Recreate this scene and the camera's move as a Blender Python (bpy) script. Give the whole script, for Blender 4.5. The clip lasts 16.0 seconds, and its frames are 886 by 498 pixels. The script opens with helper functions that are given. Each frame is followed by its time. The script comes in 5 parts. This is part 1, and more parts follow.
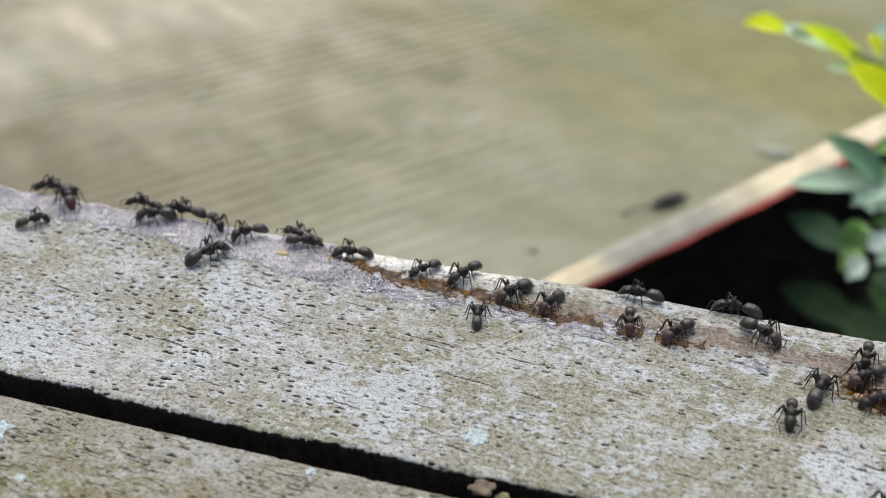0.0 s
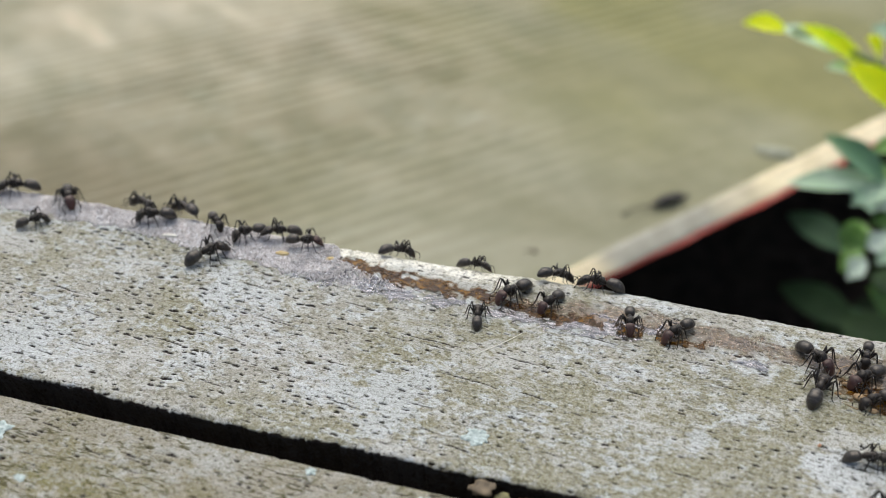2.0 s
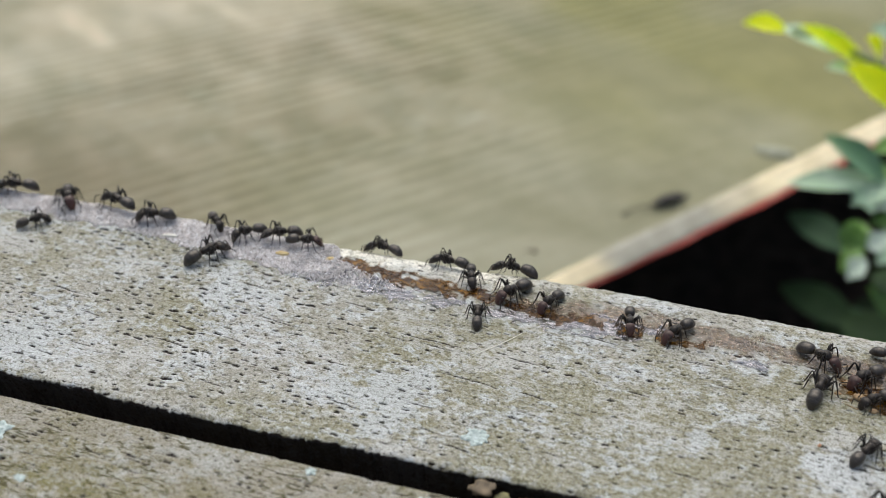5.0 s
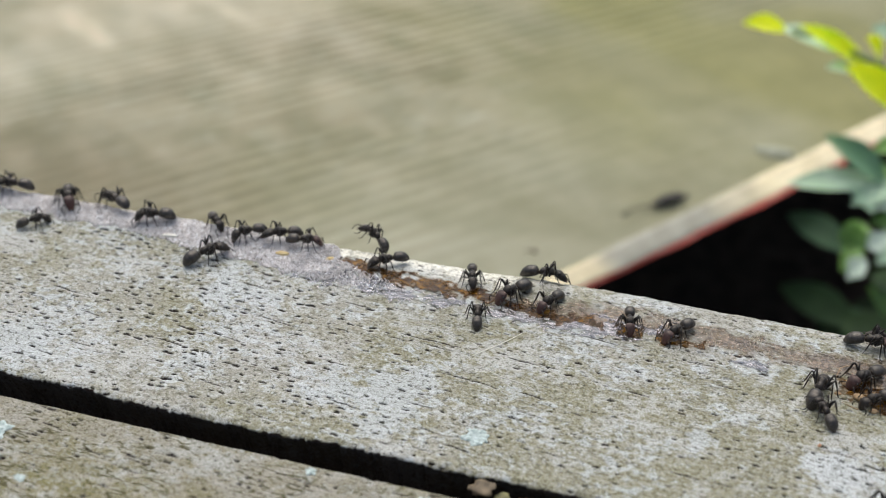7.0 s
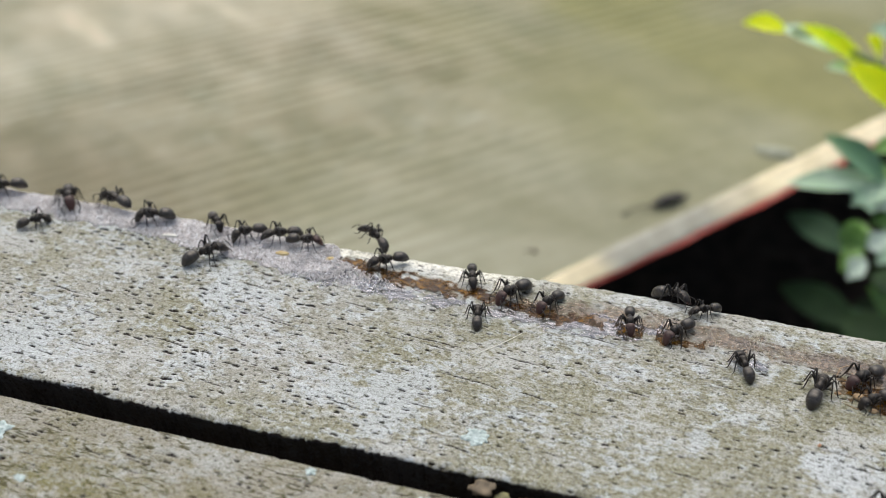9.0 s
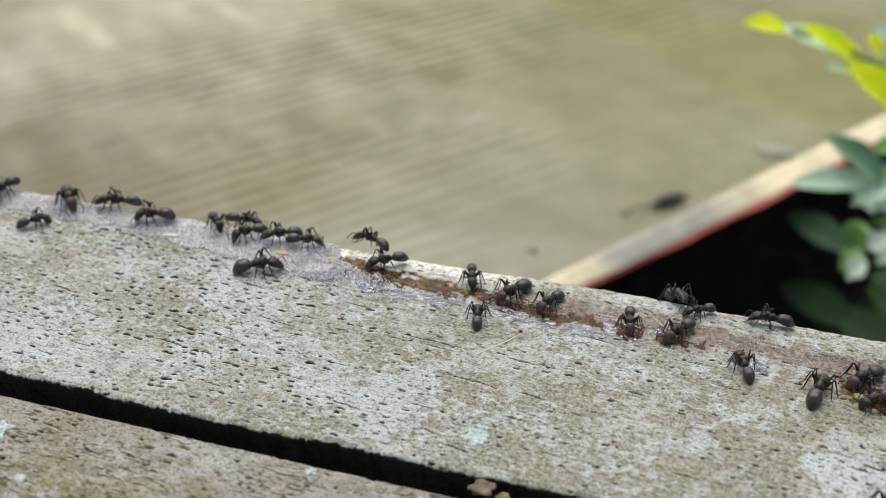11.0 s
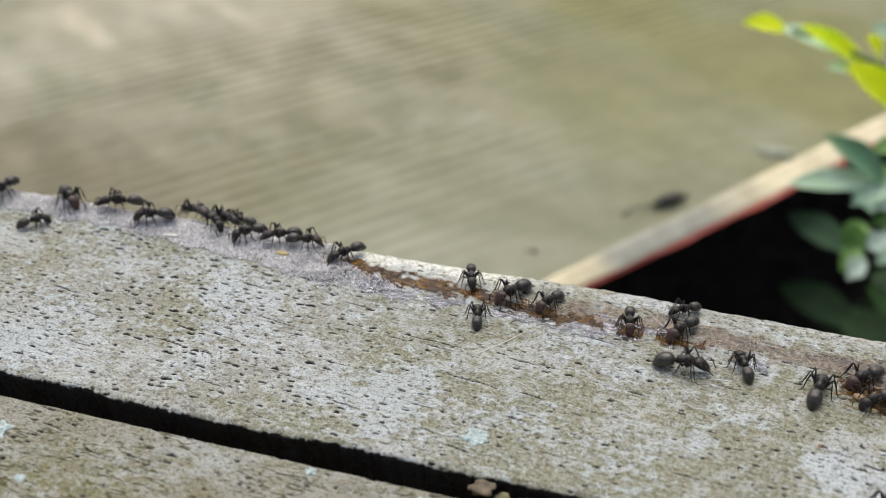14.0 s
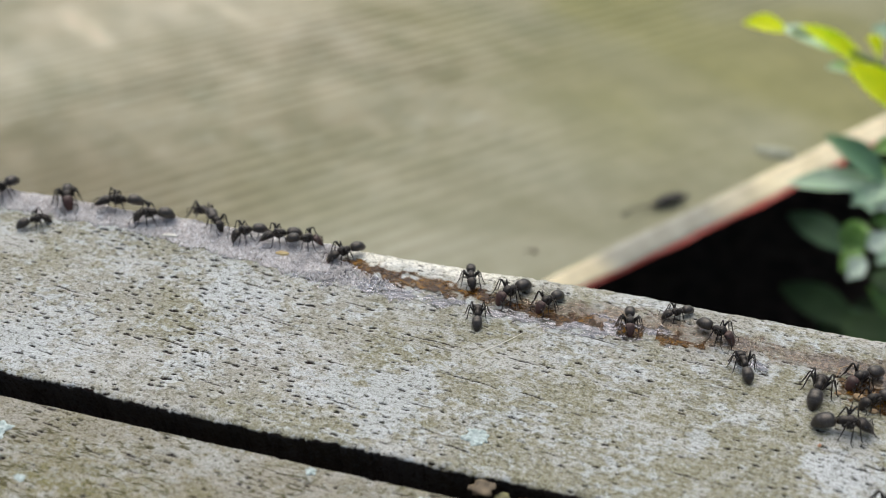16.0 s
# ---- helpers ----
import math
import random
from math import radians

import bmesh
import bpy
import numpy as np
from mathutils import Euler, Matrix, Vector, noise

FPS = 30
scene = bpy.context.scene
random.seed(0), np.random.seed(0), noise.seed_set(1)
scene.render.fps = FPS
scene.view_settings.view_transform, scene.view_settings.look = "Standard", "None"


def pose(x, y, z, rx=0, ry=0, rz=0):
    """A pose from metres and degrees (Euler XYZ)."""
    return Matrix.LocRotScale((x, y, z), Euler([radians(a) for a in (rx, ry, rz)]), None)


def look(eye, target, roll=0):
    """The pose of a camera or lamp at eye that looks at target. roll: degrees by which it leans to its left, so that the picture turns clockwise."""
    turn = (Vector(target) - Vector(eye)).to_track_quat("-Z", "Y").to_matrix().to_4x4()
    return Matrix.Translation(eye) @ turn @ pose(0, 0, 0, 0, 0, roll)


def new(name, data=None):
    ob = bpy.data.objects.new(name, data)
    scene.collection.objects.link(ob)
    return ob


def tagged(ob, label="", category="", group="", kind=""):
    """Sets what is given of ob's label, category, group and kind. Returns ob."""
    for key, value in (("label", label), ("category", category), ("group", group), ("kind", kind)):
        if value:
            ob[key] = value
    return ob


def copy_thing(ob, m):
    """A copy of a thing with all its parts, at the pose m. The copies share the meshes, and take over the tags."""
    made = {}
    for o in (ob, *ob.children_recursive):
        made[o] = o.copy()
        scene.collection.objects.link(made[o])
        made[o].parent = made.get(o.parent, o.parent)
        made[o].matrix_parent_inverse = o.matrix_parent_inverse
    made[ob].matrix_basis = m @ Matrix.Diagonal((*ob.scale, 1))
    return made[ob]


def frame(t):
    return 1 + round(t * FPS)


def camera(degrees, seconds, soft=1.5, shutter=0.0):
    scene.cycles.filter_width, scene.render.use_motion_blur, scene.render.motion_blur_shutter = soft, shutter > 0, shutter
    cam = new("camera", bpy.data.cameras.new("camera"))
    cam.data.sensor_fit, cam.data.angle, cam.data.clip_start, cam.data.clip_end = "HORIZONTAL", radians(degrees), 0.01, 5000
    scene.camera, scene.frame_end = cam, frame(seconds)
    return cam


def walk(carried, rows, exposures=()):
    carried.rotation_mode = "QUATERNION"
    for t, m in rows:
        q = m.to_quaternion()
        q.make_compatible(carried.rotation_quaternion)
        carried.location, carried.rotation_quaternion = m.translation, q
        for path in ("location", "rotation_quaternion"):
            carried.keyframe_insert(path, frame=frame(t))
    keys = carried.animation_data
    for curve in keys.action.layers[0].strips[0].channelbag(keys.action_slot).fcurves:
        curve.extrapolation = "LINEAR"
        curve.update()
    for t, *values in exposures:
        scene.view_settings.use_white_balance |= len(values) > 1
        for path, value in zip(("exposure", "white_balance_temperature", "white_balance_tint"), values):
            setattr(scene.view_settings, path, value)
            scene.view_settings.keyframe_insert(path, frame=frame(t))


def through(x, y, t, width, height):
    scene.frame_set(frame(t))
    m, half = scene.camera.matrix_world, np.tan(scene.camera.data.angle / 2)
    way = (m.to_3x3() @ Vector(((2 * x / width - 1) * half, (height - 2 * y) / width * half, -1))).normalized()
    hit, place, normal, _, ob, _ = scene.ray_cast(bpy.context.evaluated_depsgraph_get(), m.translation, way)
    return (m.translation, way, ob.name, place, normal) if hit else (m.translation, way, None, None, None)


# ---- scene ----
TOP = 0.45        # height of the bench's upper face
ROUND = 0.005     # radius of its far arris
BOARD_Z = 0.30    # upper face of the wide board behind
RIPPLE = 31.4     # ripples of the board, about 10 mm apart

# ---- camera ----
cam = camera(45.0, 16.0, soft=0.8, shutter=0.25)
cam.data.dof.use_dof = True
cam.data.dof.focus_distance = 0.180
cam.data.dof.aperture_fstop = 14.8
EYE = pose(0.0, -0.15352, 0.568, 90 - 35.176, 0, 16.457)
walk(cam, [(0.0, EYE), (16.0, EYE)], [(0.0, -0.03, 5960, 9)] + [(t, e, 6110, 6) for t, e in ((0.6, -0.03), (1.5, -0.06), (3.0, -0.12), (4.2, -0.16), (6.5, -0.06), (7.5, -0.05), (9.0, -0.05), (12.5, -0.05), (13.5, -0.10), (16.0, -0.15))])

# ---- light ----
world = bpy.data.worlds.new("sky")
scene.world = world
world.use_nodes = True
sky = world.node_tree.nodes.new("ShaderNodeTexSky")
sky.sky_type, sky.sun_disc = "NISHITA", False
sky.air_density, sky.dust_density, sky.ozone_density = 0.8, 6.0, 0.6
sky.sun_elevation, sky.sun_rotation = radians(66), radians(-25)
world.node_tree.links.new(sky.outputs[0], world.node_tree.nodes["Background"].inputs[0])
world.node_tree.nodes["Background"].inputs[1].default_value = 0.15
sun = new("sun", bpy.data.lights.new("sun", "SUN"))
sun.data.energy, sun.data.angle, sun.data.color = 2.0, radians(95), (1.0, 0.95, 0.87)
sun.matrix_basis = look((-0.42, 0.9, 2.25), (0, 0, 0))


# ---- node helpers ----
class Mat:
    """A node material under construction."""

    def __init__(self, name, roughness=0.6):
        self.m = bpy.data.materials.new(name)
        self.m.use_nodes = True
        self.n, self.l = self.m.node_tree.nodes, self.m.node_tree.links
        self.b = self.n["Principled BSDF"]
        self.b.inputs["Roughness"].default_value = roughness
        self.co = self.n.new("ShaderNodeTexCoord").outputs["Object"]

    def put(self, socket, value):
        if isinstance(value, bpy.types.NodeSocket):
            self.l.new(value, socket)
        else:
            socket.default_value = value

    def mapped(self, scale, turn=0.0, source=None):
        t = self.n.new("ShaderNodeMapping")
        t.inputs["Scale"].default_value = scale
        t.inputs["Rotation"].default_value = (0, 0, radians(turn))
        self.l.new(source or self.co, t.inputs["Vector"])
        return t.outputs[0]

    def noise(self, scale, detail=4.0, rough=0.55, vector=None):
        t = self.n.new("ShaderNodeTexNoise")
        t.inputs["Scale"].default_value, t.inputs["Detail"].default_value = scale, detail
        t.inputs["Roughness"].default_value = rough
        self.l.new(vector or self.co, t.inputs["Vector"])
        return t.outputs["Fac"]

    def ramp(self, fac, *stops):
        t = self.n.new("ShaderNodeValToRGB")
        e = t.color_ramp.elements
        while len(e) < len(stops):
            e.new(0.5)
        for k, (p, c) in zip(e, stops):
            k.position, k.color = p, (*c, 1) if len(c) == 3 else c
        self.put(t.inputs[0], fac)
        return t.outputs[0]

    def grey(self, fac, a, b):
        return self.ramp(fac, (a, (0, 0, 0)), (b, (1, 1, 1))) if a < b else self.ramp(fac, (b, (1, 1, 1)), (a, (0, 0, 0)))

    def mix(self, fac, a, b, kind="MIX"):
        t = self.n.new("ShaderNodeMix")
        t.data_type, t.blend_type = "RGBA", kind
        self.put(t.inputs["Factor"], fac)
        for s, v in ((t.inputs[6], a), (t.inputs[7], b)):
            self.put(s, (*v, 1) if isinstance(v, tuple) and len(v) == 3 else v)
        return t.outputs[2]

    def math(self, op, a, b=0.5):
        t = self.n.new("ShaderNodeMath")
        t.operation = op
        self.put(t.inputs[0], a), self.put(t.inputs[1], b)
        return t.outputs[0]

    def attribute(self, name):
        t = self.n.new("ShaderNodeAttribute")
        t.attribute_name = name
        return t.outputs["Fac"]

    def random(self):
        return self.n.new("ShaderNodeObjectInfo").outputs["Random"]

    def bump(self, height, depth, strength=1.0):
        t = self.n.new("ShaderNodeBump")
        t.inputs["Strength"].default_value, t.inputs["Distance"].default_value = strength, depth
        self.put(t.inputs["Height"], height)
        self.l.new(t.outputs[0], self.b.inputs["Normal"])
        return t.outputs[0]

    def colour(self, c):
        self.put(self.b.inputs["Base Color"], (*c, 1) if isinstance(c, tuple) and len(c) == 3 else c)
        return self


# ---- materials ----
def weathered(name, pale, mid, olive, patch_scale, edges, contours, cracked, white, mossy=0.38):
    """Old silver-grey timber: lichen-white bloom, olive algae, fibres and grit."""
    k = Mat(name, 0.8)
    fibre = k.noise(1.0, 6, 0.65, k.mapped((170, 1500, 700), 2))
    streak = k.noise(1.0, 4, 0.6, k.mapped((35, 240, 100), 2))
    patches = k.noise(patch_scale, 6, 0.68, k.mapped((0.8, 1.25, 1), 2))
    algae = k.noise(patch_scale * 0.62, 6, 0.7)
    grit = k.noise(3400, 3, 0.8)
    scale_edge = k.math("ABSOLUTE", k.math("SUBTRACT", k.noise(1.0, 3, 0.55, k.mapped(contours, 2)), 0.5))
    scaly = k.grey(k.noise(patch_scale * 1.8, 3, 0.6), cracked, cracked + 0.08)
    contour = k.math("MULTIPLY", k.grey(scale_edge, 0.022, 0.007), scaly)
    rim = k.math("MULTIPLY", k.grey(k.math("ABSOLUTE", k.math("SUBTRACT", scale_edge, 0.034)), 0.012, 0.003), scaly)
    flecks = k.noise(1.0, 5, 0.75, k.mapped((1150, 1450, 1200), 2))
    flakes = k.noise(1.0, 4, 0.7, k.mapped((430, 620, 500), 2))
    moss = k.attribute("moss")
    lace = k.noise(1.0, 6, 0.72, k.mapped((330, 420, 300), 2))
    c = k.mix(k.grey(k.math("ADD", algae, k.math("MULTIPLY", moss, 0.17)), mossy, mossy + 0.20), mid, olive)
    spread = k.math("MULTIPLY", k.math("SUBTRACT", k.math("SUBTRACT", patches, 0.48), k.math("MULTIPLY", moss, 0.03)), 1.0)
    c = k.mix(k.math("MULTIPLY", k.grey(k.math("ADD", lace, spread), 0.50, 0.61), 0.76), c, pale)
    c = k.mix(k.math("MULTIPLY", k.grey(flecks, 0.50, 0.58), 0.45), c, pale)
    bloom = k.noise(patch_scale * 0.8, 5, 0.65, k.mapped((1.1, 1.6, 1), 30))
    frost = k.math("ADD", flakes, k.math("MULTIPLY", k.math("SUBTRACT", k.math("SUBTRACT", bloom, 0.5), k.math("MULTIPLY", moss, 0.03)), 1.0))
    frost = k.math("ADD", frost, k.math("MULTIPLY", k.attribute("crust"), 0.16))
    c = k.mix(k.math("MULTIPLY", k.grey(frost, 0.515, 0.615), white), c, (0.575, 0.615, 0.635))
    # Dirty specks, far darker than the olive.
    dirt = tuple(x * 0.33 for x in olive)
    c = k.mix(k.math("MULTIPLY", k.grey(flecks, 0.455, 0.39), 0.85), c, dirt)
    c = k.mix(k.math("MULTIPLY", k.grey(lace, 0.385, 0.33), 0.7), c, dirt)
    c = k.mix(k.grey(fibre, 0.28, 0.52), k.mix(0.18, c, dirt), c)
    c = k.mix(0.2, c, k.ramp(streak, (0.3, (0.62, 0.6, 0.52)), (0.7, (1, 1, 1))), "MULTIPLY")
    c = k.mix(0.75, c, k.ramp(grit, (0.36, (0.46, 0.44, 0.39)), (0.60, (1.12, 1.12, 1.12))), "MULTIPLY")
    c = k.mix(k.math("MULTIPLY", rim, edges * 0.5), c, pale)
    c = k.mix(k.math("MULTIPLY", contour, edges), c, dirt)
    c = k.mix(k.math("MULTIPLY", k.attribute("wear"), k.ramp(flecks, (0.40, (0.15, 0.15, 0.15)), (0.54, (1, 1, 1)))), c, (0.88, 0.85, 0.74))
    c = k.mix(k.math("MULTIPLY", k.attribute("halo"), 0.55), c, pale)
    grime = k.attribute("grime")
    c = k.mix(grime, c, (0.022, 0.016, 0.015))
    k.colour(c)
    k.put(k.b.inputs["Specular IOR Level"], k.math("MULTIPLY", k.math("SUBTRACT", 1.0, grime), 0.4))
    k.bump(k.math("ADD", k.math("MULTIPLY", grit, 0.6), k.math("ADD", k.math("MULTIPLY", fibre, 0.6), k.math("ADD", flakes, flecks))), 0.0002, 0.8)
    return k.m


WOOD = weathered("silver_grey_timber", (0.525, 0.53, 0.51), (0.385, 0.375, 0.33), (0.275, 0.263, 0.17), 62, 0.5, (190, 400, 400), 0.49, 0.72)
WOOD_FRONT = weathered("olive_grey_timber", (0.385, 0.368, 0.32), (0.275, 0.256, 0.19), (0.195, 0.176, 0.052), 60, 1.0, (75, 400, 300), 0.44, 0.3, 0.50)


def far_timber():
    """Buff timber of the wide board behind, with broad growth rings along it."""
    k = Mat("buff_board_timber", 0.75)
    grain = k.mapped((1, 1, 1), 7)   # the grain runs 7 degrees off the edge
    rings = k.noise(1.0, 3, 0.55, k.mapped((13, 120, 20), 0, grain))
    fine = k.noise(1.0, 4, 0.6, k.mapped((40, 500, 100), 0, grain))
    blotch = k.noise(11, 4, 0.55)
    c = k.ramp(blotch, (0.32, (0.200, 0.193, 0.110)), (0.5, (0.254, 0.249, 0.166)), (0.68, (0.310, 0.306, 0.226)))
    wave = k.n.new("ShaderNodeTexWave")
    wave.bands_direction = "Y"
    for name, value in (("Scale", RIPPLE), ("Distortion", 1.4), ("Detail", 2.0), ("Detail Scale", 0.5), ("Detail Roughness", 0.6)):
        wave.inputs[name].default_value = value
    k.l.new(grain, wave.inputs["Vector"])
    apart = k.n.new("ShaderNodeSeparateXYZ")
    k.l.new(k.co, apart.inputs[0])
    far = k.grey(k.math("ADD", apart.outputs[1], k.math("MULTIPLY", k.noise(12, 2, 0.5), 0.12)), 0.10, 0.20)
    far = k.math("MULTIPLY", far, k.grey(apart.outputs[0], 0.14, 0.04))
    far = k.math("MULTIPLY", far, k.grey(k.math("ADD", apart.outputs[1], k.math("MULTIPLY", k.noise(14, 2, 0.5), 0.10)), 0.40, 0.30))
    broken = k.grey(k.noise(1.0, 2, 0.5, k.mapped((60, 60, 20))), 0.30, 0.52)
    c = k.mix(k.math("MULTIPLY", k.math("MULTIPLY", far, broken), 0.95), c, k.ramp(wave.outputs["Fac"], (0.1, (0.56, 0.51, 0.36)), (0.8, (1.28, 1.28, 1.26))), "MULTIPLY")
    c = k.mix(0.25, c, k.ramp(rings, (0.38, (0.72, 0.68, 0.55)), (0.6, (1.05, 1.04, 1.0))), "MULTIPLY")
    c = k.mix(0.3, c, k.ramp(fine, (0.3, (0.7, 0.68, 0.6)), (0.7, (1, 1, 1))), "MULTIPLY")
    c = k.mix(k.math("MULTIPLY", k.attribute("algae"), 0.9), c, (0.190, 0.183, 0.055))
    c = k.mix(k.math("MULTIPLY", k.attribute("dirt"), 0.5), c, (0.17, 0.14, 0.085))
    # Sunlit spots mixed in as a paler board colour.
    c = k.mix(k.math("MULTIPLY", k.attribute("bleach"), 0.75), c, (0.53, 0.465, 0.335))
    c = k.mix(0.8, c, k.ramp(k.noise(34, 4, 0.6), (0.36, (0.84, 0.84, 0.78)), (0.64, (1.10, 1.08, 1.10))), "MULTIPLY")
    k.colour(c)
    k.bump(fine, 0.0004, 0.6)
    return k.m


BOARD = far_timber()


def simple(name, a, b, scale, roughness, bump=0.0, dark=0.35):
    k = Mat(name, roughness)
    n = k.noise(scale, 4, 0.6)
    k.colour(k.ramp(n, (dark, a), (1 - dark, b)))
    if bump:
        k.bump(k.noise(scale * 2, 4, 0.6), bump, 0.7)
    return k


def bare_wood():
    """Edge wood rubbed bare: sunlit stretches painted cream, weathered silver-grey elsewhere."""
    k = Mat("bare_end_wood", 0.65)
    sunlit_cream = k.ramp(k.noise(60, 4, 0.6), (0.35, (0.60, 0.51, 0.32)), (0.65, (0.86, 0.75, 0.50)))
    grey = k.ramp(k.noise(90, 4, 0.6), (0.35, (0.275, 0.262, 0.20)), (0.65, (0.365, 0.35, 0.285)))
    k.colour(k.mix(k.attribute("greyed"), sunlit_cream, grey))
    k.bump(k.noise(400, 4, 0.6), 0.0004, 0.6)
    return k.m


BARE = bare_wood()
RED = simple("flaking_red_paint", (0.56, 0.075, 0.05), (0.70, 0.17, 0.125), 120, 0.55, 0.0003).m
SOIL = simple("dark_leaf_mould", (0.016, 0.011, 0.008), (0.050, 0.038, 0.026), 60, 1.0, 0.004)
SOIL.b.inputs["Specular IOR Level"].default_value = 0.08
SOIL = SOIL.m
POST = simple("dark_stained_timber", (0.03, 0.022, 0.015), (0.06, 0.045, 0.03), 40, 0.8, 0.0005).m


def cuticle(name, a, b, roughness, sheen):
    """Dark horny shell, finely pitted, under sparse brownish down."""
    k = Mat(name, roughness)
    n = k.math("ADD", k.math("MULTIPLY", k.noise(1500, 4, 0.65), 0.5), k.math("MULTIPLY", k.noise(7000, 3, 0.6), 0.5))
    k.colour(k.ramp(n, (0.40, a), (0.62, b)))
    k.b.inputs["Sheen Weight"].default_value = sheen
    k.b.inputs["Sheen Roughness"].default_value = 0.4
    k.b.inputs["Sheen Tint"].default_value = (0.85, 0.74, 0.58, 1)
    k.b.inputs["Specular IOR Level"].default_value = 0.45
    k.b.inputs["Specular Tint"].default_value = (1.0, 0.93, 0.85, 1)
    k.bump(n, 0.00012, 0.7)
    return k


BLACK = cuticle("black_ant_cuticle", (0.004, 0.0034, 0.003), (0.028, 0.021, 0.016), 0.32, 0.18).m
LEGS = cuticle("black_leg_cuticle", (0.008, 0.007, 0.007), (0.020, 0.017, 0.015), 0.38, 0.05).m
RUST = cuticle("rust_brown_head_cuticle", (0.030, 0.016, 0.014), (0.085, 0.047, 0.043), 0.31, 0.22)
face = RUST.n.new("ShaderNodeSeparateXYZ")   # redder towards the jaws
RUST.l.new(RUST.co, face.inputs[0])
RUST.colour(RUST.mix(RUST.grey(RUST.math("MULTIPLY", face.outputs[0], 300), 0.30, 0.72), RUST.b.inputs["Base Color"].links[0].from_socket, (0.065, 0.027, 0.022)))
RUST = RUST.m
EYES = simple("glossy_eye", (0.006, 0.006, 0.007), (0.012, 0.011, 0.011), 4000, 0.12).m


def banded():
    """Black segments under a grey silky down, with darker rims."""
    k = Mat("downy_black_segments", 0.30)
    k.b.inputs["Specular IOR Level"].default_value = 0.65
    k.b.inputs["Specular Tint"].default_value = (1.0, 0.93, 0.85, 1)
    n = k.math("ADD", k.math("MULTIPLY", k.noise(1300, 4, 0.65), 0.5), k.math("MULTIPLY", k.noise(1.0, 3, 0.6, k.mapped((2500, 9000, 9000))), 0.5))
    c = k.ramp(n, (0.38, (0.008, 0.0065, 0.0055)), (0.62, (0.055, 0.048, 0.040)))
    c = k.mix(k.attribute("rim"), c, (0.010, 0.008, 0.008))
    k.colour(c)
    k.b.inputs["Sheen Weight"].default_value = 0.08
    k.b.inputs["Sheen Tint"].default_value = (0.85, 0.76, 0.62, 1)
    k.bump(n, 0.0001, 0.7)
    return k.m


GASTER = banded()


def liquid(name, tint, roughness, ior, stain=0.0, stain_colour=(0.2, 0.08, 0.02), ripple=0.6, shine=(0.8, 0.8, 0.8), second=None):
    """A thin wet layer: tinted see-through body under a mirror-like skin."""
    k = Mat(name)
    clear = k.n.new("ShaderNodeBsdfTransparent")
    cover = k.attribute("cover")
    k.put(clear.inputs[0], k.mix(cover, (1.0, 1.0, 1.0), tint))
    body = k.b
    full = k.mix(k.grey(k.noise(330, 4, 0.65), 0.43, 0.54), stain_colour, second) if second else stain_colour
    k.colour(k.mix(k.grey(k.noise(1300, 4, 0.7), 0.38, 0.58), tuple(x * 0.15 for x in stain_colour), full))
    body.inputs["Roughness"].default_value = 0.25
    body.inputs["Specular IOR Level"].default_value = 0.0
    inner = k.n.new("ShaderNodeMixShader")
    cloud = k.grey(k.noise(600, 5, 0.7), 0.36, 0.54)
    k.put(inner.inputs[0], k.math("MULTIPLY", k.math("MULTIPLY", cloud, stain), cover))
    k.l.new(clear.outputs[0], inner.inputs[1]), k.l.new(body.outputs[0], inner.inputs[2])
    gloss = k.n.new("ShaderNodeBsdfGlossy")
    gloss.inputs["Roughness"].default_value = roughness
    gloss.inputs["Color"].default_value = (*shine, 1)
    bump = k.n.new("ShaderNodeBump")
    bump.inputs["Strength"].default_value, bump.inputs["Distance"].default_value = 1.0, 0.0002 * ripple
    k.put(bump.inputs["Height"], k.noise(1.0, 3, 0.55, k.mapped((480, 1000, 1000))))   # ripples drawn out along the grain
    k.l.new(bump.outputs[0], gloss.inputs["Normal"])
    fres = k.n.new("ShaderNodeFresnel")
    fres.inputs[0].default_value = ior
    k.l.new(bump.outputs[0], fres.inputs["Normal"])
    outer = k.n.new("ShaderNodeMixShader")
    k.put(outer.inputs[0], k.math("MULTIPLY", fres.outputs[0], cover))
    k.l.new(inner.outputs[0], outer.inputs[1]), k.l.new(gloss.outputs[0], outer.inputs[2])
    k.l.new(outer.outputs[0], k.n["Material Output"].inputs["Surface"])
    return k.m


SYRUP = liquid("amber_syrup", (0.42, 0.22, 0.04), 0.05, 1.30, 1.0, (0.19, 0.090, 0.008), 2.6, (0.95, 0.96, 1.0), (0.050, 0.020, 0.002))
WET = liquid("clear_wet_film", (0.78, 0.79, 0.84), 0.09, 2.0, 0.6, (0.17, 0.15, 0.13), 2.0, (0.74, 0.76, 0.86))
STAIN = liquid("mauve_grey_damp_stain", (0.80, 0.71, 0.60), 0.22, 1.5, 0.6, (0.24, 0.19, 0.15), 1.4, second=(0.44, 0.33, 0.23), shine=(0.66, 0.67, 0.72))


def crystal():
    k = Mat("damp_sugar_crystal", 0.6)
    rnd = k.n.new("ShaderNodeNewGeometry").outputs["Random Per Island"]
    k.colour(k.ramp(rnd, (0.0, (0.60, 0.555, 0.525)), (0.45, (0.74, 0.70, 0.68)), (0.84, (0.84, 0.81, 0.80)), (0.95, (0.97, 0.97, 0.97))))
    k.b.inputs["Transmission Weight"].default_value = 0.25
    k.b.inputs["IOR"].default_value = 1.5
    return k.m


